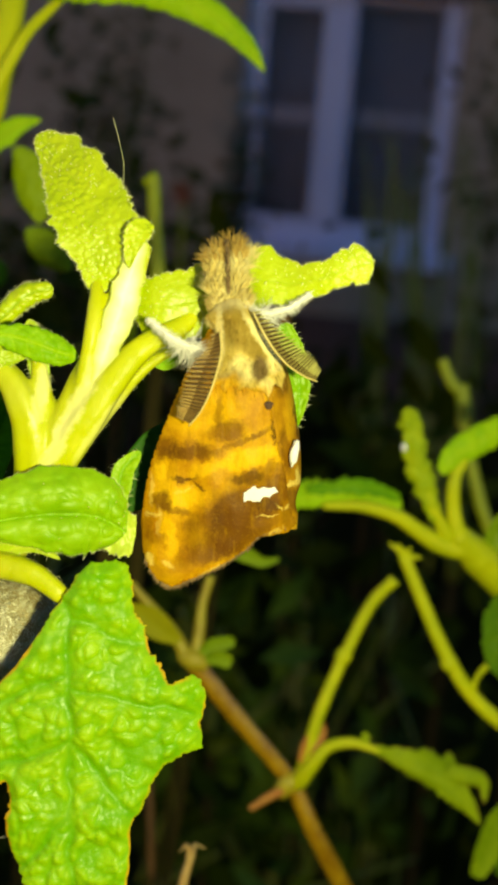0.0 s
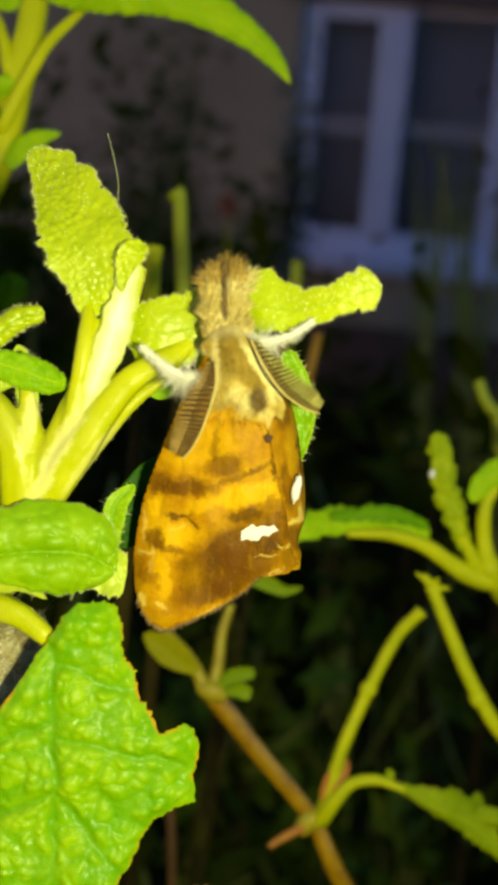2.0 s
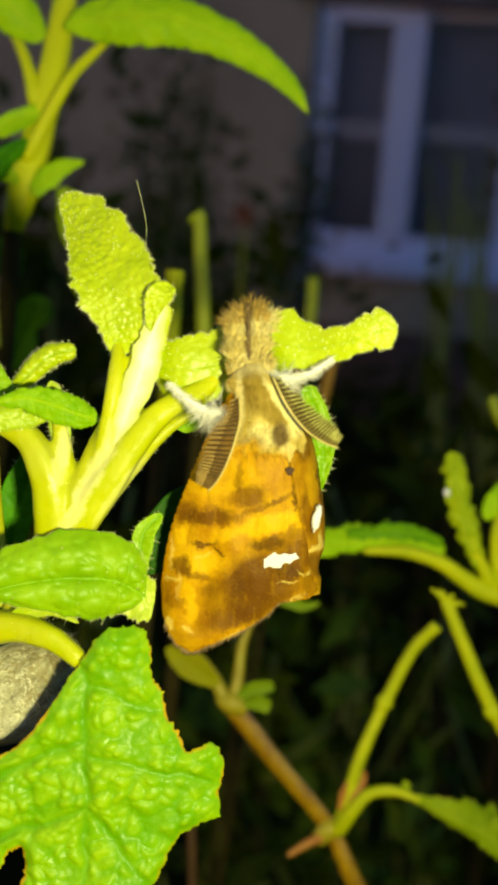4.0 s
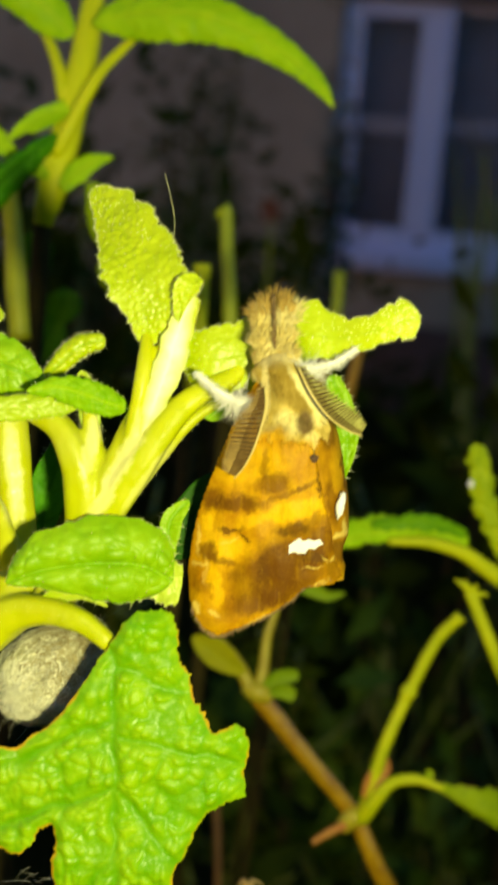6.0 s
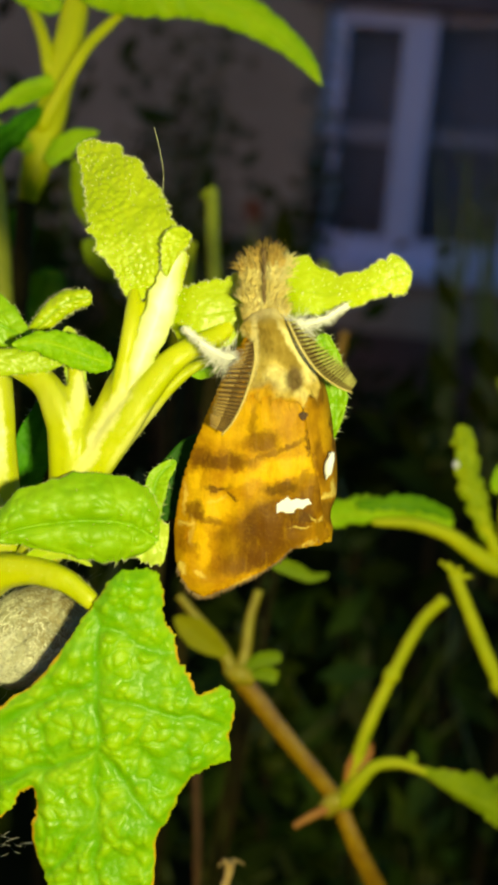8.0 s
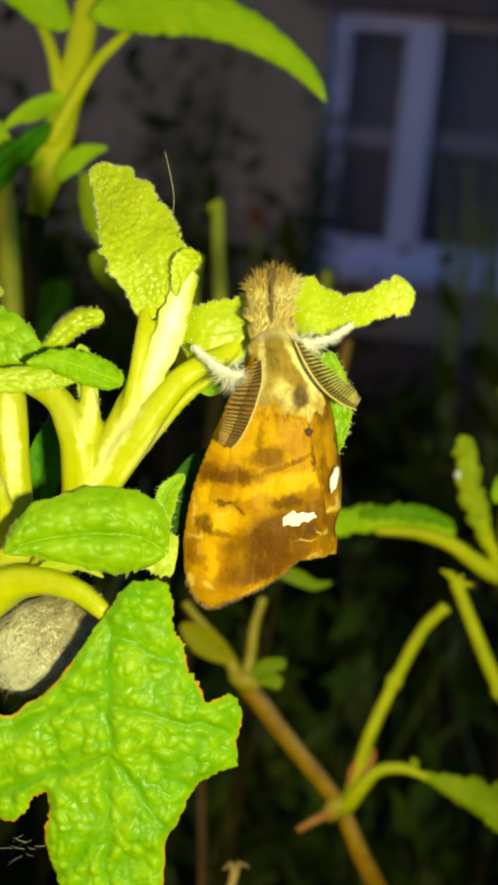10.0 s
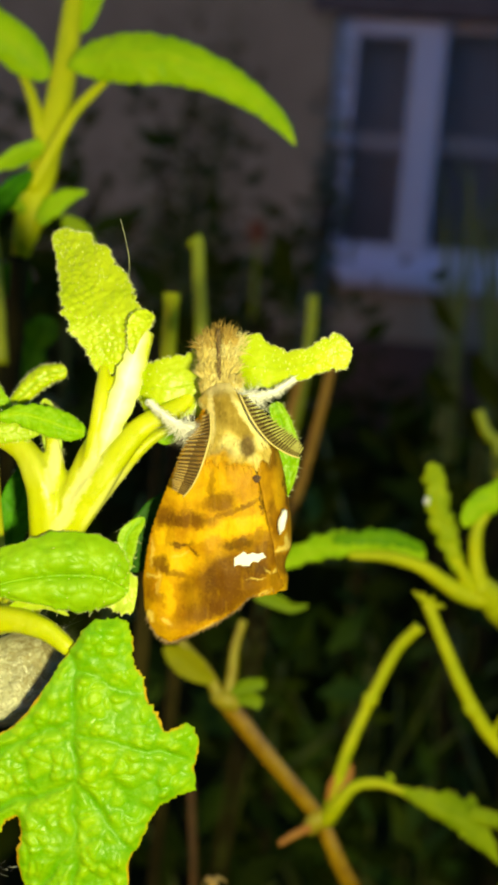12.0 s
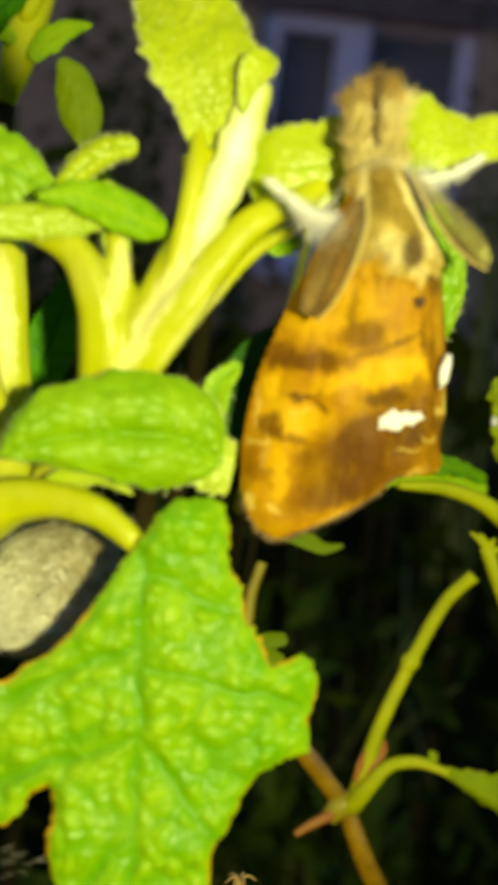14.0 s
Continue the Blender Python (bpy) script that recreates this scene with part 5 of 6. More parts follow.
            way = (Vector(flow(q)) + (mt @ n) * lift + Vector((rng.uniform(-0.3, 0.3), rng.uniform(-0.3, 0.3), rng.uniform(-0.15, 0.15)))).normalized()
            hair(hb, q, way, length * rng.uniform(0.6, 1.25), width * rng.uniform(0.6, 1.2), rng, bend)
        tagged(part(name, hb, material, parent, label), kind="stuff")

    for leg, at, axes, turn in legs:
        for k in range(9):
            c = (at[0] + rng.uniform(-0.38, 0.38) * axes[0] / 0.7, at[1] + (k / 8 - 0.55) * 2.9, at[2] + rng.uniform(0.05, 0.4))
            lean = rng.uniform(-0.75, 0.75) + 0.3 * (c[0] - at[0])
            coat("fur", c, (rng.uniform(0.4, 0.6), rng.uniform(0.4, 0.7), 0.5), rng.uniform(-0.4, 0.4), 165, lambda q: (lean + 1.1 * noise.noise(q * 2.5), 1.0, 0.1), rng.uniform(0.4, 0.8), (PALEFUR, FUR, PALEFUR, RUSTFUR if k > 5 else PALEFUR, FUR)[k % 5], leg, "clumped tan hair", lift=0.4, width=0.03)
        coat("fur", at, (axes[0] * 1.1, axes[1], axes[2]), turn, 260, lambda q: (1.2 * (q.x - at[0]), 0.7, 0.0), 0.5, FUR, leg, "loose side hair", lift=0.3, width=0.018, top=0.6)
        top = (at[0], at[1] + 1.3, at[2])
        coat("fur", top, (0.6, 0.4, 0.5), 0.0, 44, lambda q: (0.9 * (q.x - at[0]) + 1.2 * noise.noise(q * 2), 1.0, 0.1), 0.62, RUSTFUR, leg, "rusty brown crest", lift=0.3, width=0.02)
    seam = Vector((0.2, 7.6, 2.3))
    coat("fur", tuple(seam), (0.07, 1.4, 0.3), 0.02, 120, lambda q: (0.0, 1.0, 0.0), 0.5, DARKFUR, head, "dark hair between the forelegs", lift=0.1, width=0.026)
    coat("fur", (0.5, 8.9, 1.8), (0.5, 0.3, 0.4), 0.0, 80, lambda q: (0.5 * (q.x - seam.x) + 0.5 * noise.noise(q * 2), 1.0, 0.1), 0.75, RUSTFUR, head, "rusty tip tuft", lift=0.3, width=0.026)
    coat("fur", (-0.7, 8.2, 1.8), (0.42, 0.35, 0.4), 0.0, 60, lambda q: (-0.8 + noise.noise(q * 2), 0.8, 0.1), 0.65, RUSTFUR, head, "rusty tip tuft", lift=0.3, width=0.026)
    coat("fur", (1.25, 8.2, 1.5), (0.32, 0.6, 0.4), -0.3, 130, lambda q: (1.0 + 0.6 * noise.noise(q * 2), 0.75, 0.1), 0.7, PALEFUR, head, "loose pale side tuft", lift=0.3, width=0.018)
    coat("fur", (0.2, 5.3, 1.6), (1.15, 0.6, 0.7), 0.05, 700, lambda q: (0.15 * (q.x - seam.x), -1.0, 0.05), 0.4, PALEFUR, head, "short pale hair", lift=0.1, width=0.022)
    # antennae
    for spine, width, inner, tips, share, label, lean in (
            ([(-0.3, 4.4, 3.1), (-0.3, 3.1, 3.4), (-0.8, 1.4, 3.2), (-1.4, 0.2, 2.6), (-2.0, -0.5, 2.0)], [0.5, 1.25, 1.55, 1.4, 1.0], COMB, COMBTIP, 0.5, "dark brown feathered antenna", -1.0),
            ([(1.4, 5.4, 3.1), (2.1, 3.9, 3.4), (3.0, 2.7, 3.2), (4.0, 2.0, 2.7), (4.8, 1.7, 2.2)], [0.35, 1.05, 1.3, 1.2, 0.75], OLIVECOMB, COMBGREY, 0.35, "grey-green feathered antenna", 1.0)):
        pts = [Vector(p) for p in spine]
        shaft = stem("antenna", [p + Vector((0, 0, 0.05)) for p in pts], [0.055, 0.055, 0.05, 0.045, 0.04], SHAFT, m, label, rows=24, sides=8)
        ab, tb, lb = bmesh.new(), bmesh.new(), bmesh.new()
        count = 25
        for k in range(count):
            t = 0.02 + 0.97 * k / count
            p = curve_at(pts, t)
            ahead = (curve_at(pts, min(1, t + 0.02)) - curve_at(pts, max(0, t - 0.02))).normalized()
            out = Vector((ahead.y, -ahead.x, 0)) * (1 if lean < 0 else -1)
            w = curve_at(width, t) * rng.uniform(0.94, 1.04)
            end = p + (out + ahead * 0.28) * w + Vector((0, 0, -0.15))
            trough = p.lerp(end, share) - Vector((0, 0, 0.1))
            tube(ab, [p, p.lerp(trough, 0.5) - Vector((0, 0, 0.05)), trough], [0.055, 0.055, 0.055], sides=6, rows=5, rough=0.1)
            tube(tb, [trough, trough.lerp(end, 0.5) - Vector((0, 0, 0.02)), end], [0.055, 0.05, 0.026], sides=6, rows=5, rough=0.1)
            if k < count - 1:
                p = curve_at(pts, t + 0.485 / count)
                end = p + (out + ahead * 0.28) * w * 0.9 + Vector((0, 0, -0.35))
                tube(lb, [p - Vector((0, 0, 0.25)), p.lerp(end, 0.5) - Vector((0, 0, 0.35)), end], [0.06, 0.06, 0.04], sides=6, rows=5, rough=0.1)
        # shaded trough and lit tips are told apart by colour
        tagged(part("comb", ab, inner, shaft, "inner part of the fine barbs, shade put into its colour"), kind="stuff")
        tagged(part("comb_tip", tb, tips, shaft, "tips of the barbs, light put into their paler colour"), kind="stuff")
        tagged(part("comb", lb, COMBSHADE, shaft, "lower row of barbs, shade put into its darker colour"), kind="stuff")
    # legs
    for path, label in (
            ([(-1.3, 3.5, 1.7), (-2.2, 3.8, 1.9), (-3.0, 4.3, 1.9), (-4.0, 5.2, 1.5)], "white woolly foreleg"),
            ([(1.3, 5.4, 1.7), (2.2, 5.4, 1.9), (3.4, 5.6, 1.9), (4.6, 6.4, 1.8)], "white woolly foreleg")):
        leg = stem("leg", path, [0.2, 0.17, 0.1, 0.06], WHITEFUR, m, label, sides=10)
        hb = bmesh.new()
        pts = [Vector(p) for p in path]
        for _ in range(1050):
            t = rng.random() ** 1.2
            p = curve_at(pts, t)
            ahead = (curve_at(pts, min(1, t + 0.02)) - curve_at(pts, max(0, t - 0.02))).normalized()
            a = rng.uniform(0, 6.28)
            n = Vector((math.cos(a), math.sin(a), rng.uniform(-0.5, 0.8))).normalized()
            way = (n * 0.75 + ahead * 0.15 * rng.uniform(-2, 1) + Vector((0, -0.6, 0))).normalized()
            hair(hb, p + n * 0.1, way, (1.35 if t < 0.35 else 0.7 - 0.4 * t) * rng.uniform(0.3, 1.25), 0.016, rng, 0.5)
        tagged(part("wool", hb, WHITEFUR, leg), kind="stuff")


FRINGE = plain("wing_fringe", (0.2, 0.12, 0.05), (0.34, 0.22, 0.1), 900.0, rough=0.8)
RUSTFUR = plain("rust_fur", (0.42, 0.25, 0.04), (0.62, 0.43, 0.11), 700.0, rough=0.8)
DARKFUR = plain("dark_fur", (0.16, 0.09, 0.035), (0.26, 0.17, 0.07), 700.0, rough=0.8)
PALEFUR = plain("pale_fur", (0.78, 0.63, 0.2), (0.92, 0.8, 0.38), 700.0, rough=0.8)


# ---- the shoot behind, upper part ----
def upper_shoot():
    s = thing("leafy_shoot", (-21.9, 22.7, -53.3), "leafy green shoot with paired arching leaves", "plant")
    stem("stem", [(-22.0, 22.4, -53.3), (-21.0, 25.8, -52.8), (-19.5, 31.2, -52.8), (-17.6, 39.4, -53.3), (-16.4, 48.4, -54.3), (-15.8, 55.7, -55.3)],
         [0.9, 1.5, 1.55, 1.35, 1.05, 0.8], LITSTEM, s, rows=50, sides=14, ridge=0.05)
    stem("stem", [(-23.7, 11.0, -50.3), (-24.0, 15.4, -50.3), (-24.2, 20.5, -50.3), (-24.5, 25.0, -50.3), (-24.1, 28.6, -51.3)], [1.05, 1.08, 0.94, 0.84, 0.6], SHADESTEM, s, "side stem, its dimness put into the olive colour", rows=24)
    stem("petiole", [(-20.0, 29.3, -51.3), (-18.2, 32.6, -50.8), (-16.0, 36.3, -50.8), (-13.9, 38.9, -51.8), (-11.9, 41.0, -52.8)], [0.75, 0.7, 0.6, 0.5, 0.25], LITSTEM, s, rows=26)
    leaf("leaf", [(-16.5, 41.2, -50.8), (-13.7, 41.7, -50.3), (-10.2, 41.7, -49.3), (-5.7, 41.1, -48.8), (-1.2, 39.3, -48.8), (2.4, 36.9, -48.8), (4.9, 34.7, -49.3), (6.4, 32.5, -49.8)], [0.63, 2.32, 2.74, 2.53, 2.00, 1.48, 0.95, 0.16], [0.63, 2.11, 2.74, 2.43, 1.90, 1.27, 0.84, 0.16],
         BACKLEAF, s, "long arching green leaf", cup=-0.35, pucker=0.16, cell=1.2, teeth=18, tooth=0.13, rows=110, cols=26, seed=10.0)
    stem("petiole", [(-19.6, 34.7, -52.3), (-20.1, 37.3, -52.3), (-21.0, 39.9, -53.3), (-22.4, 42.4, -54.6)], [0.7, 0.62, 0.55, 0.3], LITSTEM, s)
    leaf("leaf", [(-18.8, 40.6, -52.8), (-20.6, 42.5, -52.3), (-23.0, 44.5, -51.3), (-26.2, 46.4, -50.3), (-29.9, 48.1, -49.3)], [0.76, 2.16, 2.38, 2.06, 0.43], [0.65, 1.95, 2.27, 1.95, 0.43], BACKLEAF, s, cup=-0.3, pucker=0.12, cell=1.4, teeth=12, tooth=0.08, seed=10.4)
    leaf("leaf", [(-15.4, 45.7, -54.3), (-14.9, 48.7, -54.3), (-14.2, 52.2, -54.3), (-13.3, 55.7, -54.3)], [0.55, 1.65, 1.87, 0.55], [0.44, 1.65, 1.87, 0.55], BACKLEAF, s, seed=10.8, teeth=8)
    leaf("leaf", [(-18.8, 33.0, -50.8), (-20.9, 32.6, -50.3), (-22.9, 31.2, -49.8), (-24.5, 29.8, -49.3)], [0.43, 0.7, 0.62, 0.21], [0.43, 0.75, 0.7, 0.21], BACKLEAF, s, seed=11.0, teeth=8)
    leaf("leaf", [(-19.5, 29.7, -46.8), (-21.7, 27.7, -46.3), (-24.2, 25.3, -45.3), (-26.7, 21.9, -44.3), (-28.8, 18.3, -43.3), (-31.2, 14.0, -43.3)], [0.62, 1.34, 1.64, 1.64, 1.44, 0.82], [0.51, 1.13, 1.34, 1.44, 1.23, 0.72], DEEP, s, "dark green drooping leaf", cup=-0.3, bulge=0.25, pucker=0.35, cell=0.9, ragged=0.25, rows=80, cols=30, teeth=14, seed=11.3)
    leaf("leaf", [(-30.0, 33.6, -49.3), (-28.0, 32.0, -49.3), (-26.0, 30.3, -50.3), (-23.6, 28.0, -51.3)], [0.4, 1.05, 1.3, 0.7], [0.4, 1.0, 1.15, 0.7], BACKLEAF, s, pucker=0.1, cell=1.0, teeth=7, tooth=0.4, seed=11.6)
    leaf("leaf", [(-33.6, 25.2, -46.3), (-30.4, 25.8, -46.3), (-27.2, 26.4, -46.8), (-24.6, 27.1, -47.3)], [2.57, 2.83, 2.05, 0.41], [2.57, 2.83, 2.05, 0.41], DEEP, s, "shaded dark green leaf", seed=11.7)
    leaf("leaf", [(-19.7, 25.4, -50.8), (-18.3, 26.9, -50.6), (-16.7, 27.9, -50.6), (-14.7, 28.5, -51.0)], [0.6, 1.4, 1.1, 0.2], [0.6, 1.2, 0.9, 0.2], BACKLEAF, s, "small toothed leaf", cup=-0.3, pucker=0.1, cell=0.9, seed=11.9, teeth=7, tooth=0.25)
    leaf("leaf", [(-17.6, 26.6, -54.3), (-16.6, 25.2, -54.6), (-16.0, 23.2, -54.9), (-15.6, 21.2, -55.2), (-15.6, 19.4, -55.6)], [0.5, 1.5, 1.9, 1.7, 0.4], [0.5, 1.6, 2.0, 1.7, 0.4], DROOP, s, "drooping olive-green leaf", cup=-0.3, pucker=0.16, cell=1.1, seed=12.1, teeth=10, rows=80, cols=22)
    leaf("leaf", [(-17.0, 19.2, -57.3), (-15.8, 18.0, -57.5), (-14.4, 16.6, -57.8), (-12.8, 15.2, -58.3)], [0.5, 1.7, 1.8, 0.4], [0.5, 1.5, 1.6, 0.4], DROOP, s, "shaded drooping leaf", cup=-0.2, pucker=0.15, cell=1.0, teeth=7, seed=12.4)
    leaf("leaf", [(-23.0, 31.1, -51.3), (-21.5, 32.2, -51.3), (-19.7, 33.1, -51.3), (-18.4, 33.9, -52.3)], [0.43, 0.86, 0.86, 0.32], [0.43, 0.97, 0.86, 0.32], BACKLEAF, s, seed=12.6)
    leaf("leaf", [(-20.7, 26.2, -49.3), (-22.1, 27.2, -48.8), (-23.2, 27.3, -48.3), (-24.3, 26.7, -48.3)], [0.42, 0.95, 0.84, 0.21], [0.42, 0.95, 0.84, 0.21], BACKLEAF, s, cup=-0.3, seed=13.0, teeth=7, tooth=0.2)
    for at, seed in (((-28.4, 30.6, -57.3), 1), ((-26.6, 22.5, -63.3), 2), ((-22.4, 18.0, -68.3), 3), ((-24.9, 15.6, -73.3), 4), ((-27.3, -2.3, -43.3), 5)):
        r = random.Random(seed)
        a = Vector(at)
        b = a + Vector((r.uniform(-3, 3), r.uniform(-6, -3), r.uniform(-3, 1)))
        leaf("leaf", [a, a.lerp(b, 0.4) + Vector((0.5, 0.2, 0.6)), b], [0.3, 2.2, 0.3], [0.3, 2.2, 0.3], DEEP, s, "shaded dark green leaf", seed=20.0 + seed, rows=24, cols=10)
    down_to_earth((-21.9, 23.0, -53.3), (-0.04, 0.03), GREENSTEM, 0.9, s)
    down_to_earth((-23.7, 11.0, -50.3), (-0.05, 0.02), GREENSTEM, 1.0, s)


DROOP = leaf_material("drooping_leaf", (0.24, 0.36, 0.0), (0.34, 0.47, 0.001), (0.28, 0.42, 0.001), rough=0.5, spec=0.2)
GREEN2 = leaf_material("shade_leaf", (0.16, 0.27, 0.001), (0.25, 0.36, 0.002), (0.2, 0.31, 0.006), rough=0.5, spec=0.15)


# ---- woody branch with a cut fork ----
def woody_branch():
    s = thing("woody_branch", (17.2, -53.3, -61.0), "glossy brown woody branch with green side twigs", "branch")
    stem("branch", [(15.8, -53.0, -61.0), (10.8, -42.8, -57.8), (8.0, -36.6, -57.2), (3.2, -30.3, -56.1), (-1.3, -24.2, -55.2), (-2.7, -22.4, -55.1)], [1.0, 0.92, 0.84, 0.9, 0.95, 0.7], BARK, s, rows=60, sides=18)
    stem("node", [(6.9, -37.9, -56.8), (8.0, -36.8, -56.7), (9.3, -36.1, -56.7)], [0.8, 1.1, 0.85], GREENBARK, s, "swollen node", rows=12)
    stem("node", [(-2.7, -23.0, -54.8), (-1.4, -23.6, -54.4), (0.1, -24.1, -54.3)], [0.7, 1.15, 0.75], GREENBARK, s, "swollen node", rows=12)
    stem("stub", [(7.5, -37.3, -56.3), (5.7, -38.0, -55.9), (3.9, -38.9, -55.4)], [0.5, 0.45, 0.3], RUST, s, "broken reddish stub")
    stem("twig", [(9.1, -36.2, -56.3), (11.0, -29.7, -55.4), (13.7, -23.8, -55.4), (16.3, -18.8, -54.8), (18.6, -16.2, -53.9)], [0.75, 0.66, 0.62, 0.6, 0.62], GREENSTEM, s, "green side twig cut off at its end", rows=40)
    stem("node", [(13.1, -24.7, -55.2), (13.6, -23.9, -55.4), (14.1, -23.2, -55.5)], [0.55, 0.85, 0.55], GREENSTEM, s, rows=10)
    leaf("bud_scale", [(9.2, -34.6, -55.4), (10.1, -32.7, -55.2), (11.1, -31.6, -55.6), (11.7, -30.8, -56.3)], [0.48, 0.95, 0.71, 0.12], [0.48, 0.83, 0.71, 0.12], RUST, s, "rust-coloured bud scale", rows=20, cols=8)
    stem("petiole", [(8.9, -36.7, -56.3), (10.1, -34.6, -54.9), (11.8, -32.7, -54.4), (14.2, -32.3, -54.1), (16.7, -33.0, -53.3)], [0.85, 0.75, 0.6, 0.55, 0.3], GREENSTEM, s, rows=28)
    leaf("leaf", [(13.9, -32.4, -54.0), (16.7, -33.0, -53.3), (19.6, -34.5, -52.6), (22.7, -36.1, -52.6), (24.9, -38.1, -52.6), (26.5, -40.5, -52.6)], [0.35, 0.59, 1.99, 2.58, 1.17, 0.18], [0.35, 0.59, 1.06, 1.41, 1.06, 0.18], OLIVE, s, "curled olive leaf with a browned edge", cup=-0.4, wave=0.3, teeth=7, tooth=0.25, ragged=0.22, pucker=0.1, cell=1.2, rows=80, seed=30.0)
    leaf("leaf", [(23.2, -35.3, -52.6), (25.1, -35.6, -52.2), (26.7, -36.2, -52.2), (26.8, -38.2, -52.2)], [0.94, 0.94, 0.70, 0.18], [1.17, 0.94, 0.70, 0.18], OLIVE, s, cup=-0.4, seed=30.3)
    leaf("leaf", [(14.9, -32.7, -53.7), (15.4, -31.8, -53.9), (15.2, -31.3, -54.2)], [0.35, 0.47, 0.12], [0.35, 0.47, 0.12], OLIVE, s, rows=16, cols=8, seed=30.5)
    stem("twig", [(-1.3, -23.5, -54.6), (-0.8, -21.3, -54.7), (-0.4, -18.3, -55.0), (0.5, -15.5, -55.1)], [0.7, 0.6, 0.5, 0.45], GREENBARK, s)
    stem("twig", [(-2.1, -23.2, -54.5), (-3.5, -20.7, -54.9), (-5.5, -18.3, -55.0), (-7.4, -16.0, -55.0)], [0.7, 0.65, 0.5, 0.4], GREENBARK, s)
    leaf("leaf", [(-2.7, -21.7, -54.0), (-4.8, -20.3, -53.6), (-6.3, -19.1, -53.7), (-7.7, -18.0, -53.7)], [0.45, 1.13, 1.13, 0.34], [0.45, 1.47, 1.35, 0.34], YELLOWING, s, "yellowing olive leaf", seed=31.0)
    leaf("leaf", [(-0.8, -23.0, -53.8), (0.7, -22.2, -53.7), (2.7, -21.9, -53.9)], [0.34, 0.80, 0.57], [0.34, 0.68, 0.45], GREEN2, s, seed=31.3)
    leaf("leaf", [(-0.2, -23.5, -53.2), (1.2, -23.3, -52.8), (2.3, -23.7, -52.6)], [0.34, 0.80, 0.57], [0.34, 0.80, 0.68], GREEN2, s, teeth=5, seed=31.6)
    leaf("leaf", [(1.7, -12.6, -53.1), (3.9, -13.4, -53.1), (5.5, -14.1, -53.1), (7.2, -13.8, -53.1)], [0.77, 0.77, 0.55, 0.17], [0.55, 0.66, 0.44, 0.17], GREEN2, s, "small curled leaf", seed=31.9)
    down_to_earth((17.2, -53.3, -61.0), (0.10, 0.08), BARK, 1.5, s)


GREENBARK = plain("greenish_bark", (0.36, 0.28, 0.008), (0.46, 0.4, 0.012), 420.0, rough=0.45, relief=0.00008)


# ---- the sprig at the side ----
def side_sprig():
    s = thing("side_sprig", (35.1, -21.6, -57.3), "yellow-green sprig with toothed leaves and a bumpy bud", "plant")
    stem("stem", [(35.4, -22.4, -58.3), (30.7, -17.7, -56.3), (27.1, -14.3, -54.3), (24.4, -11.6, -52.3)], [2.1, 2.0, 1.8, 1.1], GREENSTEM, s, rows=30, sides=14)
    stem("petiole", [(25.7, -13.3, -53.3), (23.1, -12.8, -52.8), (20.8, -11.4, -52.3), (18.5, -9.8, -51.6), (15.1, -8.7, -50.9), (11.2, -8.5, -50.2)], [1.15, 1.0, 0.85, 0.72, 0.6, 0.35], GREENSTEM, s, rows=34)
    leaf("leaf", [(19.1, -9.0, -52.1), (16.3, -7.9, -51.7), (12.9, -7.6, -51.1), (9.6, -7.8, -50.3), (6.3, -8.6, -49.3), (3.6, -10.2, -49.3)], [0.86, 0.91, 1.07, 1.07, 0.75, 0.21], [1.18, 1.72, 2.04, 2.04, 1.72, 0.43], BACKLEAF, s, "arching ragged green leaf", face=(0, 0.25, 1), cup=-0.3, pucker=0.25, cell=1.2, ragged=0.3, teeth=9, tooth=0.3, rows=70, seed=40.0)
    leaf("leaf_fold", [(18.8, -8.0, -51.1), (16.6, -7.2, -50.5), (14.2, -6.6, -50.3), (12.0, -6.8, -50.1), (9.5, -7.0, -49.8)], [0.53, 0.64, 0.85, 0.64, 0.43], [0.43, 0.64, 0.64, 0.53, 0.43], GREENFOLD, s, "darker folded leaf edge", ragged=0.5, pucker=0.12, cell=0.9, seed=40.2, rows=40)
    stem("petiole", [(23.8, -12.2, -52.8), (22.2, -9.3, -51.9), (21.0, -6.3, -51.3)], [0.7, 0.6, 0.4], GREENSTEM, s)
    leaf("leaf", [(22.7, -10.7, -51.9), (21.4, -7.6, -51.1), (20.5, -4.6, -50.8), (20.1, -1.9, -50.8), (19.6, 0.7, -51.1)], [0.64, 1.07, 1.13, 1.07, 0.80], [0.64, 1.07, 1.18, 1.18, 0.86], BUDLEAF, s, "narrow rolled bumpy leaf", cup=-0.5, pucker=0.45, cell=0.9, ragged=0.45, teeth=0, tooth=0.2, rows=70, seed=40.4)
    part("droplet", round_body(bmesh.new(), (19.0, -3.1, -49.8), (0.32, 0.4, 0.25), 0.0, rings=8, sides=10), WHITESPOT, s, "white speck")
    stem("petiole", [(24.8, -12.2, -52.8), (24.2, -9.1, -52.3), (24.3, -6.3, -51.8), (25.4, -4.4, -51.8)], [0.85, 0.75, 0.65, 0.4], GREENSTEM, s)
    leaf("leaf", [(22.9, -5.8, -51.3), (24.2, -4.1, -51.3), (26.4, -2.8, -51.3), (29.5, -1.4, -51.8), (33.0, -0.9, -52.3)], [0.54, 1.39, 1.61, 1.39, 0.43], [0.43, 1.29, 1.50, 1.29, 0.43], BACKLEAF, s, "toothed green leaf", cup=-0.3, pucker=0.15, cell=1.1, teeth=10, tooth=0.15, seed=40.8)
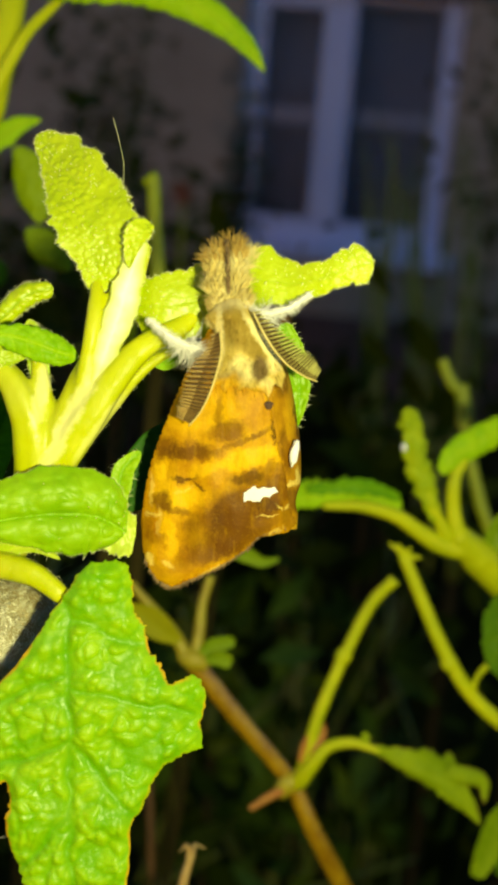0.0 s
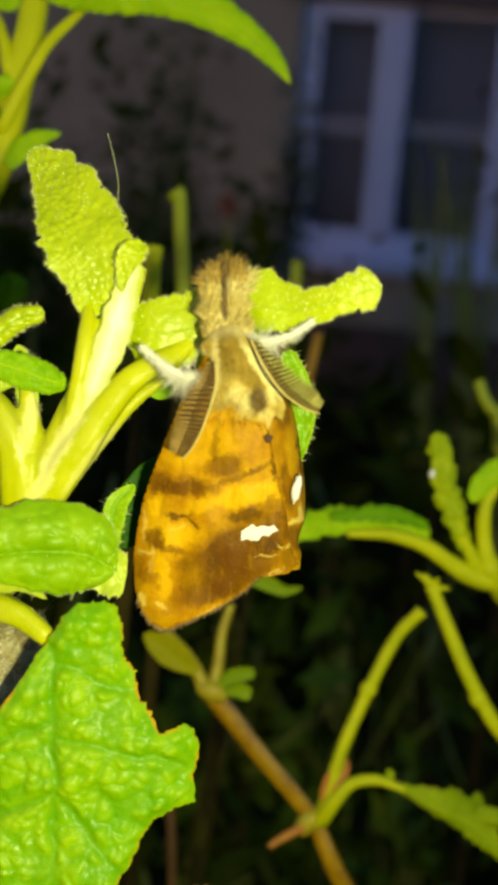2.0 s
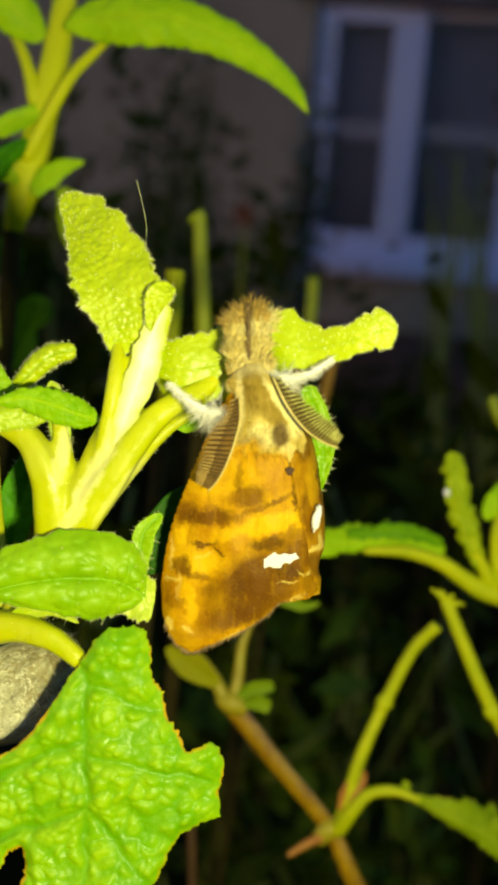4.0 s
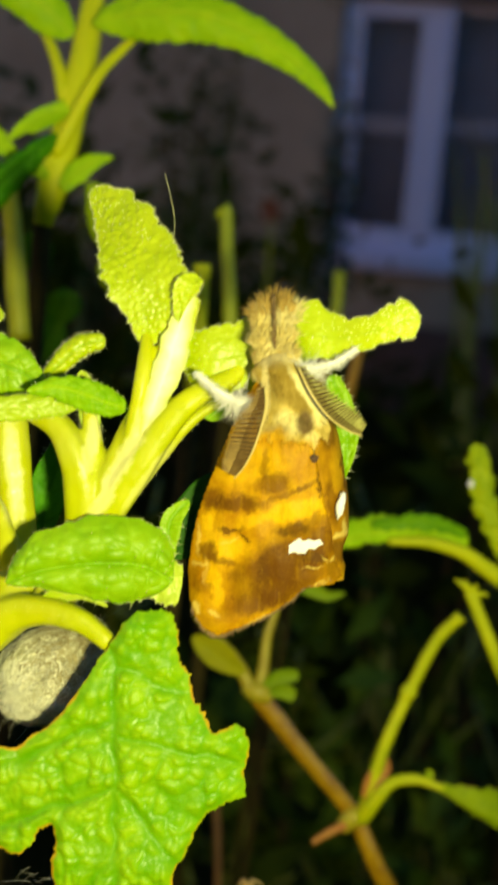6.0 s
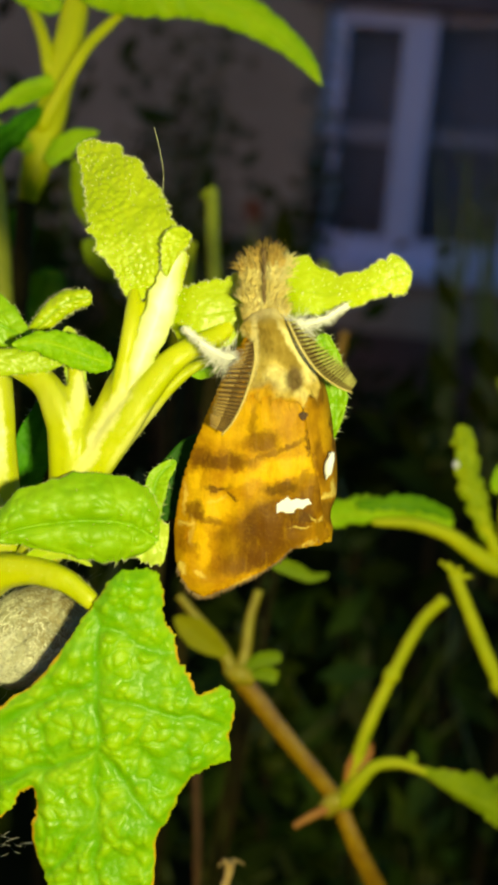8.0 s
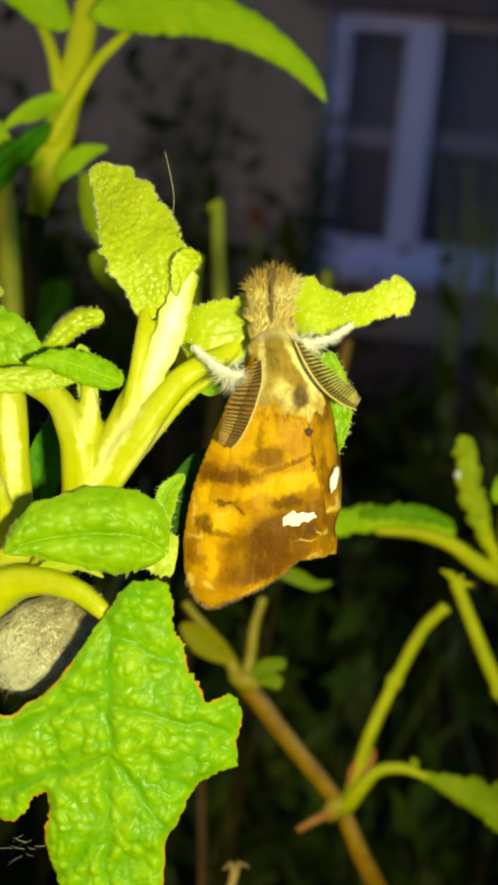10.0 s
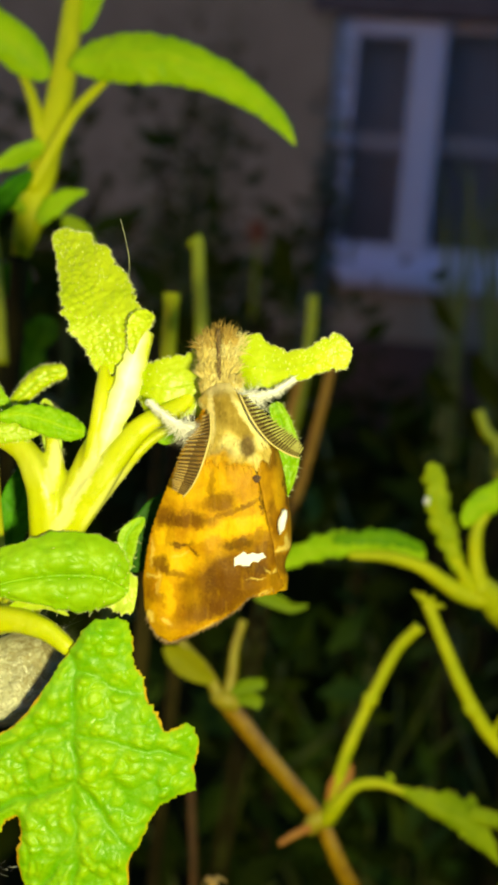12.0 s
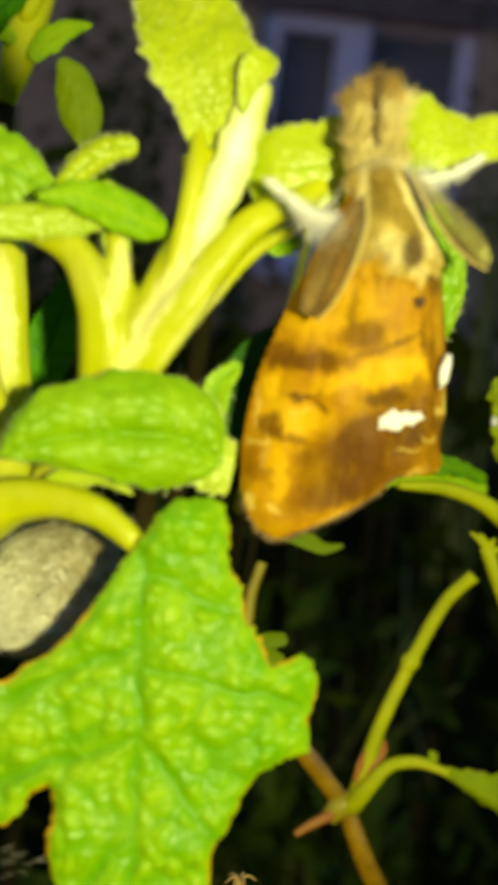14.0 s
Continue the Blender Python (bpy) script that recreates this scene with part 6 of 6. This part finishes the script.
    leaf("leaf", [(27.8, -14.8, -53.8), (28.4, -12.8, -53.3), (29.6, -10.9, -53.3), (31.3, -8.9, -53.3)], [0.44, 1.09, 1.20, 0.33], [0.44, 1.09, 1.20, 0.33], GREEN2, s, seed=41.0)
    leaf("leaf", [(29.6, -18.0, -54.3), (28.9, -20.9, -53.3), (29.5, -24.1, -52.8), (31.1, -27.6, -52.3)], [0.76, 1.96, 2.18, 0.65], [0.76, 1.96, 2.18, 0.65], DEEPER, s, "dark green toothed leaf", pucker=0.15, cell=1.1, teeth=14, seed=41.4)
    down_to_earth((35.4, -22.4, -58.3), (0.09, 0.02), GREENSTEM, 1.4, s)
    w = thing("cut_twig", (34.1, -34.2, -53.6), "green twig with a frayed cut end", "twig")
    stem("twig", [(34.7, -33.8, -55.5), (29.8, -31.3, -54.6), (26.5, -28.4, -54.1), (24.0, -24.7, -53.6), (21.6, -19.4, -53.2), (19.3, -13.6, -52.7)], [0.85, 0.8, 0.75, 0.72, 0.66, 0.62], GREENSTEM, w, rows=40)
    stem("node", [(24.3, -25.4, -53.6), (23.8, -24.5, -53.6), (23.5, -23.8, -53.6)], [0.6, 0.9, 0.6], GREENSTEM, w, rows=10)
    stem("side_twig", [(26.1, -27.5, -53.6), (26.5, -26.0, -53.2), (27.4, -24.8, -52.9)], [0.35, 0.28, 0.35], GREENSTEM, w)
    for end in ((17.8, -12.4, -52.3), (18.6, -12.5, -52.1), (19.9, -12.9, -52.1), (21.0, -14.0, -52.3)):
        stem("frayed_end", [(19.6, -14.1, -52.7), Vector((19.5, -13.7, -52.5)).lerp(Vector(end), 0.5), end], [0.4, 0.3, 0.12], GREENSTEM, w, sides=6, rows=6)
    down_to_earth((34.7, -33.8, -55.5), (0.10, 0.03), GREENSTEM, 0.85, w)
    w = thing("jointed_twig", (35.8, -14.3, -83.3), "thin olive-green jointed twig", "twig")
    stem("twig", [(30.1, 6.8, -83.3), (31.0, 4.4, -83.3), (32.0, 3.0, -83.3)], [0.7, 0.75, 0.8], OLIVESTEM2, w)
    stem("twig", [(32.4, 3.7, -83.3), (32.7, 0.9, -83.3), (32.6, -1.5, -83.3)], [0.9, 0.95, 0.9], OLIVESTEM2, w)
    stem("twig", [(32.8, -0.5, -84.3), (33.6, -5.3, -84.3), (34.6, -10.2, -84.3), (35.8, -14.0, -84.3), (39.5, -24.4, -85.3)], [0.5, 0.75, 0.85, 0.85, 0.9], OLIVESTEM2, w)
    down_to_earth((39.5, -24.4, -85.3), (0.08, 0.06), GREENSTEM, 0.9, w)
    w = thing("corner_leaf_stem", (31.6, -49.9, -57.3), "olive-green leafy stem tip", "plant")
    leaf("leaf", [(27.0, -47.4, -57.3), (28.3, -44.4, -56.8), (29.3, -41.4, -56.3), (31.3, -38.6, -56.3)], [0.79, 1.47, 1.35, 0.45], [0.79, 1.35, 1.35, 0.45], GREEN2, w, teeth=9, seed=42.0)
    leaf("leaf", [(30.1, -47.9, -58.3), (31.2, -44.8, -57.8), (32.8, -42.4, -57.3)], [0.90, 1.69, 0.45], [0.90, 1.69, 0.45], DEEPER, w, seed=42.3)
    down_to_earth((28.7, -48.6, -57.3), (0.07, 0.0), GREENSTEM, 0.8, w)


BUDLEAF = leaf_material("rolled_leaf", (0.3, 0.42, 0.001), (0.42, 0.52, 0.002), (0.3, 0.42, 0.002), rough=0.5, spec=0.2)
GREENFOLD = leaf_material("fold_leaf", (0.07, 0.25, 0.0), (0.15, 0.36, 0.001), (0.2, 0.38, 0.002), rough=0.5, spec=0.12)
DEEPER = leaf_material("dark_leaf", (0.06, 0.16, 0.0), (0.11, 0.22, 0.001), (0.15, 0.25, 0.002), rough=0.55, spec=0.12)
OLIVESTEM2 = plain("olive_twig", (0.26, 0.32, 0.001), (0.38, 0.44, 0.003), 260.0, rough=0.5, relief=0.00005)


# Darker copy of TWIG: the low twig's dimness is put into its colour.
SHADETWIG = plain("shade_toned_twig", (0.09, 0.042, 0.009), (0.15, 0.07, 0.015), 420.0, rough=0.7)
# Dimmed version of GREENSTEM, so the side stem looks shaded by colour alone.
SHADESTEM = plain("shade_toned_stem", (0.34, 0.37, 0.001), (0.46, 0.48, 0.002), 260.0, rough=0.5, relief=0.00005)


def loose_sticks():
    w = thing("cut_stalk", (-4.3, 17.2, -71.3), "green cut stalk standing upright", "stalk")
    stem("stalk", [(-5.1, 27.0, -71.3), (-4.6, 26.2, -71.3), (-4.5, 22.2, -71.3), (-4.3, 17.2, -71.3), (-4.3, 8.5, -72.3)], [1.15, 0.85, 0.8, 0.85, 0.9], OLIVESTEM2, w, rows=30)
    down_to_earth((-4.3, 8.5, -72.3), (-0.03, 0.04), GREENSTEM, 0.9, w)
    w = thing("cut_stalk", (-6.4, 12.7, -51.3), "short green cut stalk", "stalk")
    stem("stalk", [(-6.3, 18.1, -51.3), (-6.5, 15.0, -51.3), (-6.9, 10.4, -51.3), (-7.4, 5.9, -52.3)], [0.9, 0.8, 0.85, 0.9], GREENSTEM, w)
    down_to_earth((-7.4, 5.9, -52.3), (-0.03, 0.03), GREENSTEM, 0.9, w)
    w = thing("cut_stalk", (10.8, 19.0, -123.3), "thin olive stalk behind the moth", "stalk")
    stem("stalk", [(11.1, 26.6, -123.3), (10.6, 20.8, -123.3), (8.7, 10.0, -123.3), (5.1, -4.3, -125.3), (2.4, -15.2, -125.3)], [0.9, 0.9, 0.9, 0.8, 0.5], OLIVESTEM2, w, rows=30)
    down_to_earth((2.4, -15.2, -125.3), (-0.03, 0.06), OLIVESTEM, 0.35, w)
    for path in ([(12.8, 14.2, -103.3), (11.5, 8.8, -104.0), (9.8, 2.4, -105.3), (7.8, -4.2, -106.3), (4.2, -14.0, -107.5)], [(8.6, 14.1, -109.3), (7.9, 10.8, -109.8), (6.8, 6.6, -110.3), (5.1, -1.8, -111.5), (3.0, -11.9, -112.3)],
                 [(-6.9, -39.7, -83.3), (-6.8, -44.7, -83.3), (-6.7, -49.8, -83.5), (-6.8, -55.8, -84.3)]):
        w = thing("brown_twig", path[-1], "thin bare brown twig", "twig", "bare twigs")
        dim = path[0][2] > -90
        # the low twig gets its shade from the darker material
        stem("twig", path, [0.5, 0.55, 0.55, 0.5] if dim else [0.62, 0.68, 0.72, 0.72, 0.6], SHADETWIG if dim else TWIG, w, rows=40)
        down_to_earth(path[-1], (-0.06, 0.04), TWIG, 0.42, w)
    w = thing("dead_stalk", (-3.4, -41.2, -35.3), "dry straw-coloured flower stalk end", "stalk")
    stem("stalk", [(-2.1, -35.7, -35.3), (-2.3, -36.8, -35.3), (-2.8, -38.4, -35.3), (-3.7, -42.5, -36.3)], [0.45, 0.36, 0.4, 0.5], STRAW, w)
    for k in range(5):
        a = k * 1.3
        top = Vector((-2.1, -35.7, -35.3))
        stem("bract", [top, top + Vector((math.cos(a) * 0.6, 0.25, math.sin(a) * 0.6)), top + Vector((math.cos(a) * 1.2, -0.1, math.sin(a) * 1.1))], [0.15, 0.1, 0.04], STRAW, w, sides=6, rows=6)
    down_to_earth((-3.7, -42.5, -36.3), (-0.01, 0.03), TWIG, 0.5, w)


def garden():
    """Dim plants between the shoot and the house."""
    inv = PLANT.inverted()
    rng = random.Random(21)
    w = thing("red_flower", (2.0, 84.3, -392.3), "small dull red flower on a thin stalk", "flower")
    bm = bmesh.new()
    for k in range(6):
        a = k * 1.05
        c = Vector((2.0, 84.3, -392.3))
        round_body(bm, c + Vector((math.cos(a) * 2.2, math.sin(a) * 3.0, 0)), (2.4, 1.3, 0.8), a, rings=8, sides=8)
    part("petals", bm, RED, w)
    stem("stalk", [(2.0, 84.7, -394.3), (1.3, 71.1, -396.3), (-0.3, 52.1, -398.3)], [0.7, 0.8], OLIVESTEM2, w)
    down_to_earth((-0.3, 52.1, -398.3), (0.02, 0.1), GREENSTEM, 0.9, w)
    # leafy weeds at arm's length and beyond
    near = (((17.6, 92.8, -553.3), 90, 11, (16, 20, 20)), ((-2.0, 62.6, -493.3), 110, 11, (26, 20, 20)), ((28.6, -2.4, -263.3), 60, 15, (20, 22, 16)), ((3.5, -53.7, -193.3), 60, 13, (14, 14, 10)), ((26.0, -62.0, -233.3), 60, 15, (24, 22, 14)), ((-14.8, -84.0, -193.3), 60, 14, (14, 16, 10)), ((13.9, -95.6, -213.3), 60, 14, (22, 12, 14)), ((37.0, -99.5, -233.3), 60, 14, (22, 14, 14)))
    far = (((52.9, -30.0, -263.3), 60, 15, (18, 30, 16)), ((-29.7, -19.5, -153.3), 50, 12, (12, 14, 8)), ((-66.1, 221.6, -1033.3), 120, 16, (24, 80, 30)), ((-56.1, 364.1, -1433.3), 120, 20, (30, 110, 30)), ((-46.3, 34.7, -233.3), 60, 18, (22, 20, 12)), ((167.8, 77.2, -633.3), 90, 12, (14, 55, 30)), ((232.7, 228.2, -833.3), 90, 14, (14, 80, 30)), ((-100.9, 118.2, -433.3), 90, 14, (40, 26, 20)))
    for k, (at, n, size, spread) in enumerate(near + far):
        w = thing("weed", at, "leafy garden weed, dim or lit by its leaf colour", "weed", "garden weeds")
        r = random.Random(100 + k)
        bm = bmesh.new()
        flat_leaves(bm, r, at, spread, n, size, shape=0.42)
        # two clumps take the brighter copy, as if more light reached them
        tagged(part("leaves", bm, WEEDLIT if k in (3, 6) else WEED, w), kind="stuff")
        foot = Vector(at) - Vector((0, spread[1] * 1.2, 0))
        for _ in range(5):
            tip = Vector(at) + Vector([r.gauss(0, q) for q in spread])
            stem("stalk", [foot, foot.lerp(tip, 0.5) + Vector((r.uniform(-2, 2), 0, 0)), tip], [1.0, 0.7, 0.4], OLIVESTEM, w, sides=6, rows=8)
        down_to_earth(tuple(foot), (0.01, 0.03), GREENSTEM, 1.2, w)
    # tall blades
    for k, (px, h) in enumerate((((31.8, -100.2, -233.3), 150), ((39.9, -107.0, -253.3), 150), ((50.4, -107.6, -273.3), 170), ((26.9, -70.8, -313.3), 120), ((108.7, 123.4, -573.3), 150), ((130.5, 127.4, -593.3), 150), ((96.7, 105.3, -553.3), 120), ((132.3, 91.2, -533.3), 170))):
        w = thing("grass_blades", px, "thin dim green grass blades", "grass", "tall grass")
        r = random.Random(200 + k)
        c = Vector(px)
        for _ in range(4):
            a = c + Vector((r.uniform(-12, 12), -h, r.uniform(-20, 20)))
            b = c + Vector((r.uniform(-26, 26), h * r.uniform(0.1, 0.35), r.uniform(-20, 20)))
            stem("blade", [a, a.lerp(b, 0.5) + Vector((r.uniform(-6, 6), 0, 0)), b], [2.0, 1.6, 0.3], BLADE, w, sides=6, rows=14, flat=0.25)
        down_to_earth(tuple(c + Vector((0, -h, 0))), (0.0, 0.02), GREENSTEM, 2.5, w)
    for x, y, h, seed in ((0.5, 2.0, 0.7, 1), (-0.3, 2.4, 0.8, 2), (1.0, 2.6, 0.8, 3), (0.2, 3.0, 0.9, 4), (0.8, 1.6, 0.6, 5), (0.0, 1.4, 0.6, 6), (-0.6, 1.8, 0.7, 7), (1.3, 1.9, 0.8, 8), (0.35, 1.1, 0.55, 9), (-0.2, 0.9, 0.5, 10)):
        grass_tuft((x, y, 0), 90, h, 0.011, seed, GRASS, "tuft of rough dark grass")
    garden_bush("garden_bush", (-0.42, 5.9, 0), 1.95, 0.26, 1900, 0.036, OLIVEBUSH, "loose dark green bush against the wall", 1)
    garden_bush("garden_bush", (-0.9, 5.3, 0), 1.4, 0.7, 1700, 0.09, OLIVEBUSH, "dark leafy bush beside the house", 2)
    garden_bush("garden_bush", (-0.2, 5.6, 0), 1.25, 0.42, 1900, 0.06, OLIVEBUSH, "dense olive-green bush before the house wall", 8)
    garden_bush("garden_bush", (0.22, 6.6, 0), 1.75, 0.13, 420, 0.08, PALEBUSH, "pale-leaved climber at the window's edge", 3, 0.6)
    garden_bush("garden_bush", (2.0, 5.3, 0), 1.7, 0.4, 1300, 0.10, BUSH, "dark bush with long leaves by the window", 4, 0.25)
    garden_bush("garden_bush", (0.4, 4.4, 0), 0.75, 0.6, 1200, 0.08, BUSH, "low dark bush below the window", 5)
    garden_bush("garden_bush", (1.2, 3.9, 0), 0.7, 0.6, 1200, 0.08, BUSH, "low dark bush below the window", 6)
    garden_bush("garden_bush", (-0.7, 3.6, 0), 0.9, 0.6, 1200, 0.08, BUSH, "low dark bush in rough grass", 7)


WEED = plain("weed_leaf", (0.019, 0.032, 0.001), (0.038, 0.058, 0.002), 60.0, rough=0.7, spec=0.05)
# Brighter copy of WEED, with the light put into the colour.
WEEDLIT = plain("lit_weed_leaf", (0.036, 0.075, 0.001), (0.08, 0.135, 0.002), 60.0, rough=0.7, spec=0.2)
BLADE = plain("tall_blade", (0.12, 0.17, 0.01), (0.2, 0.26, 0.02), 30.0, rough=0.5)

ground()
house()
sky_blocker()
front_shoot()
cocoon()
moth()
upper_shoot()
woody_branch()
side_sprig()
loose_sticks()
garden()
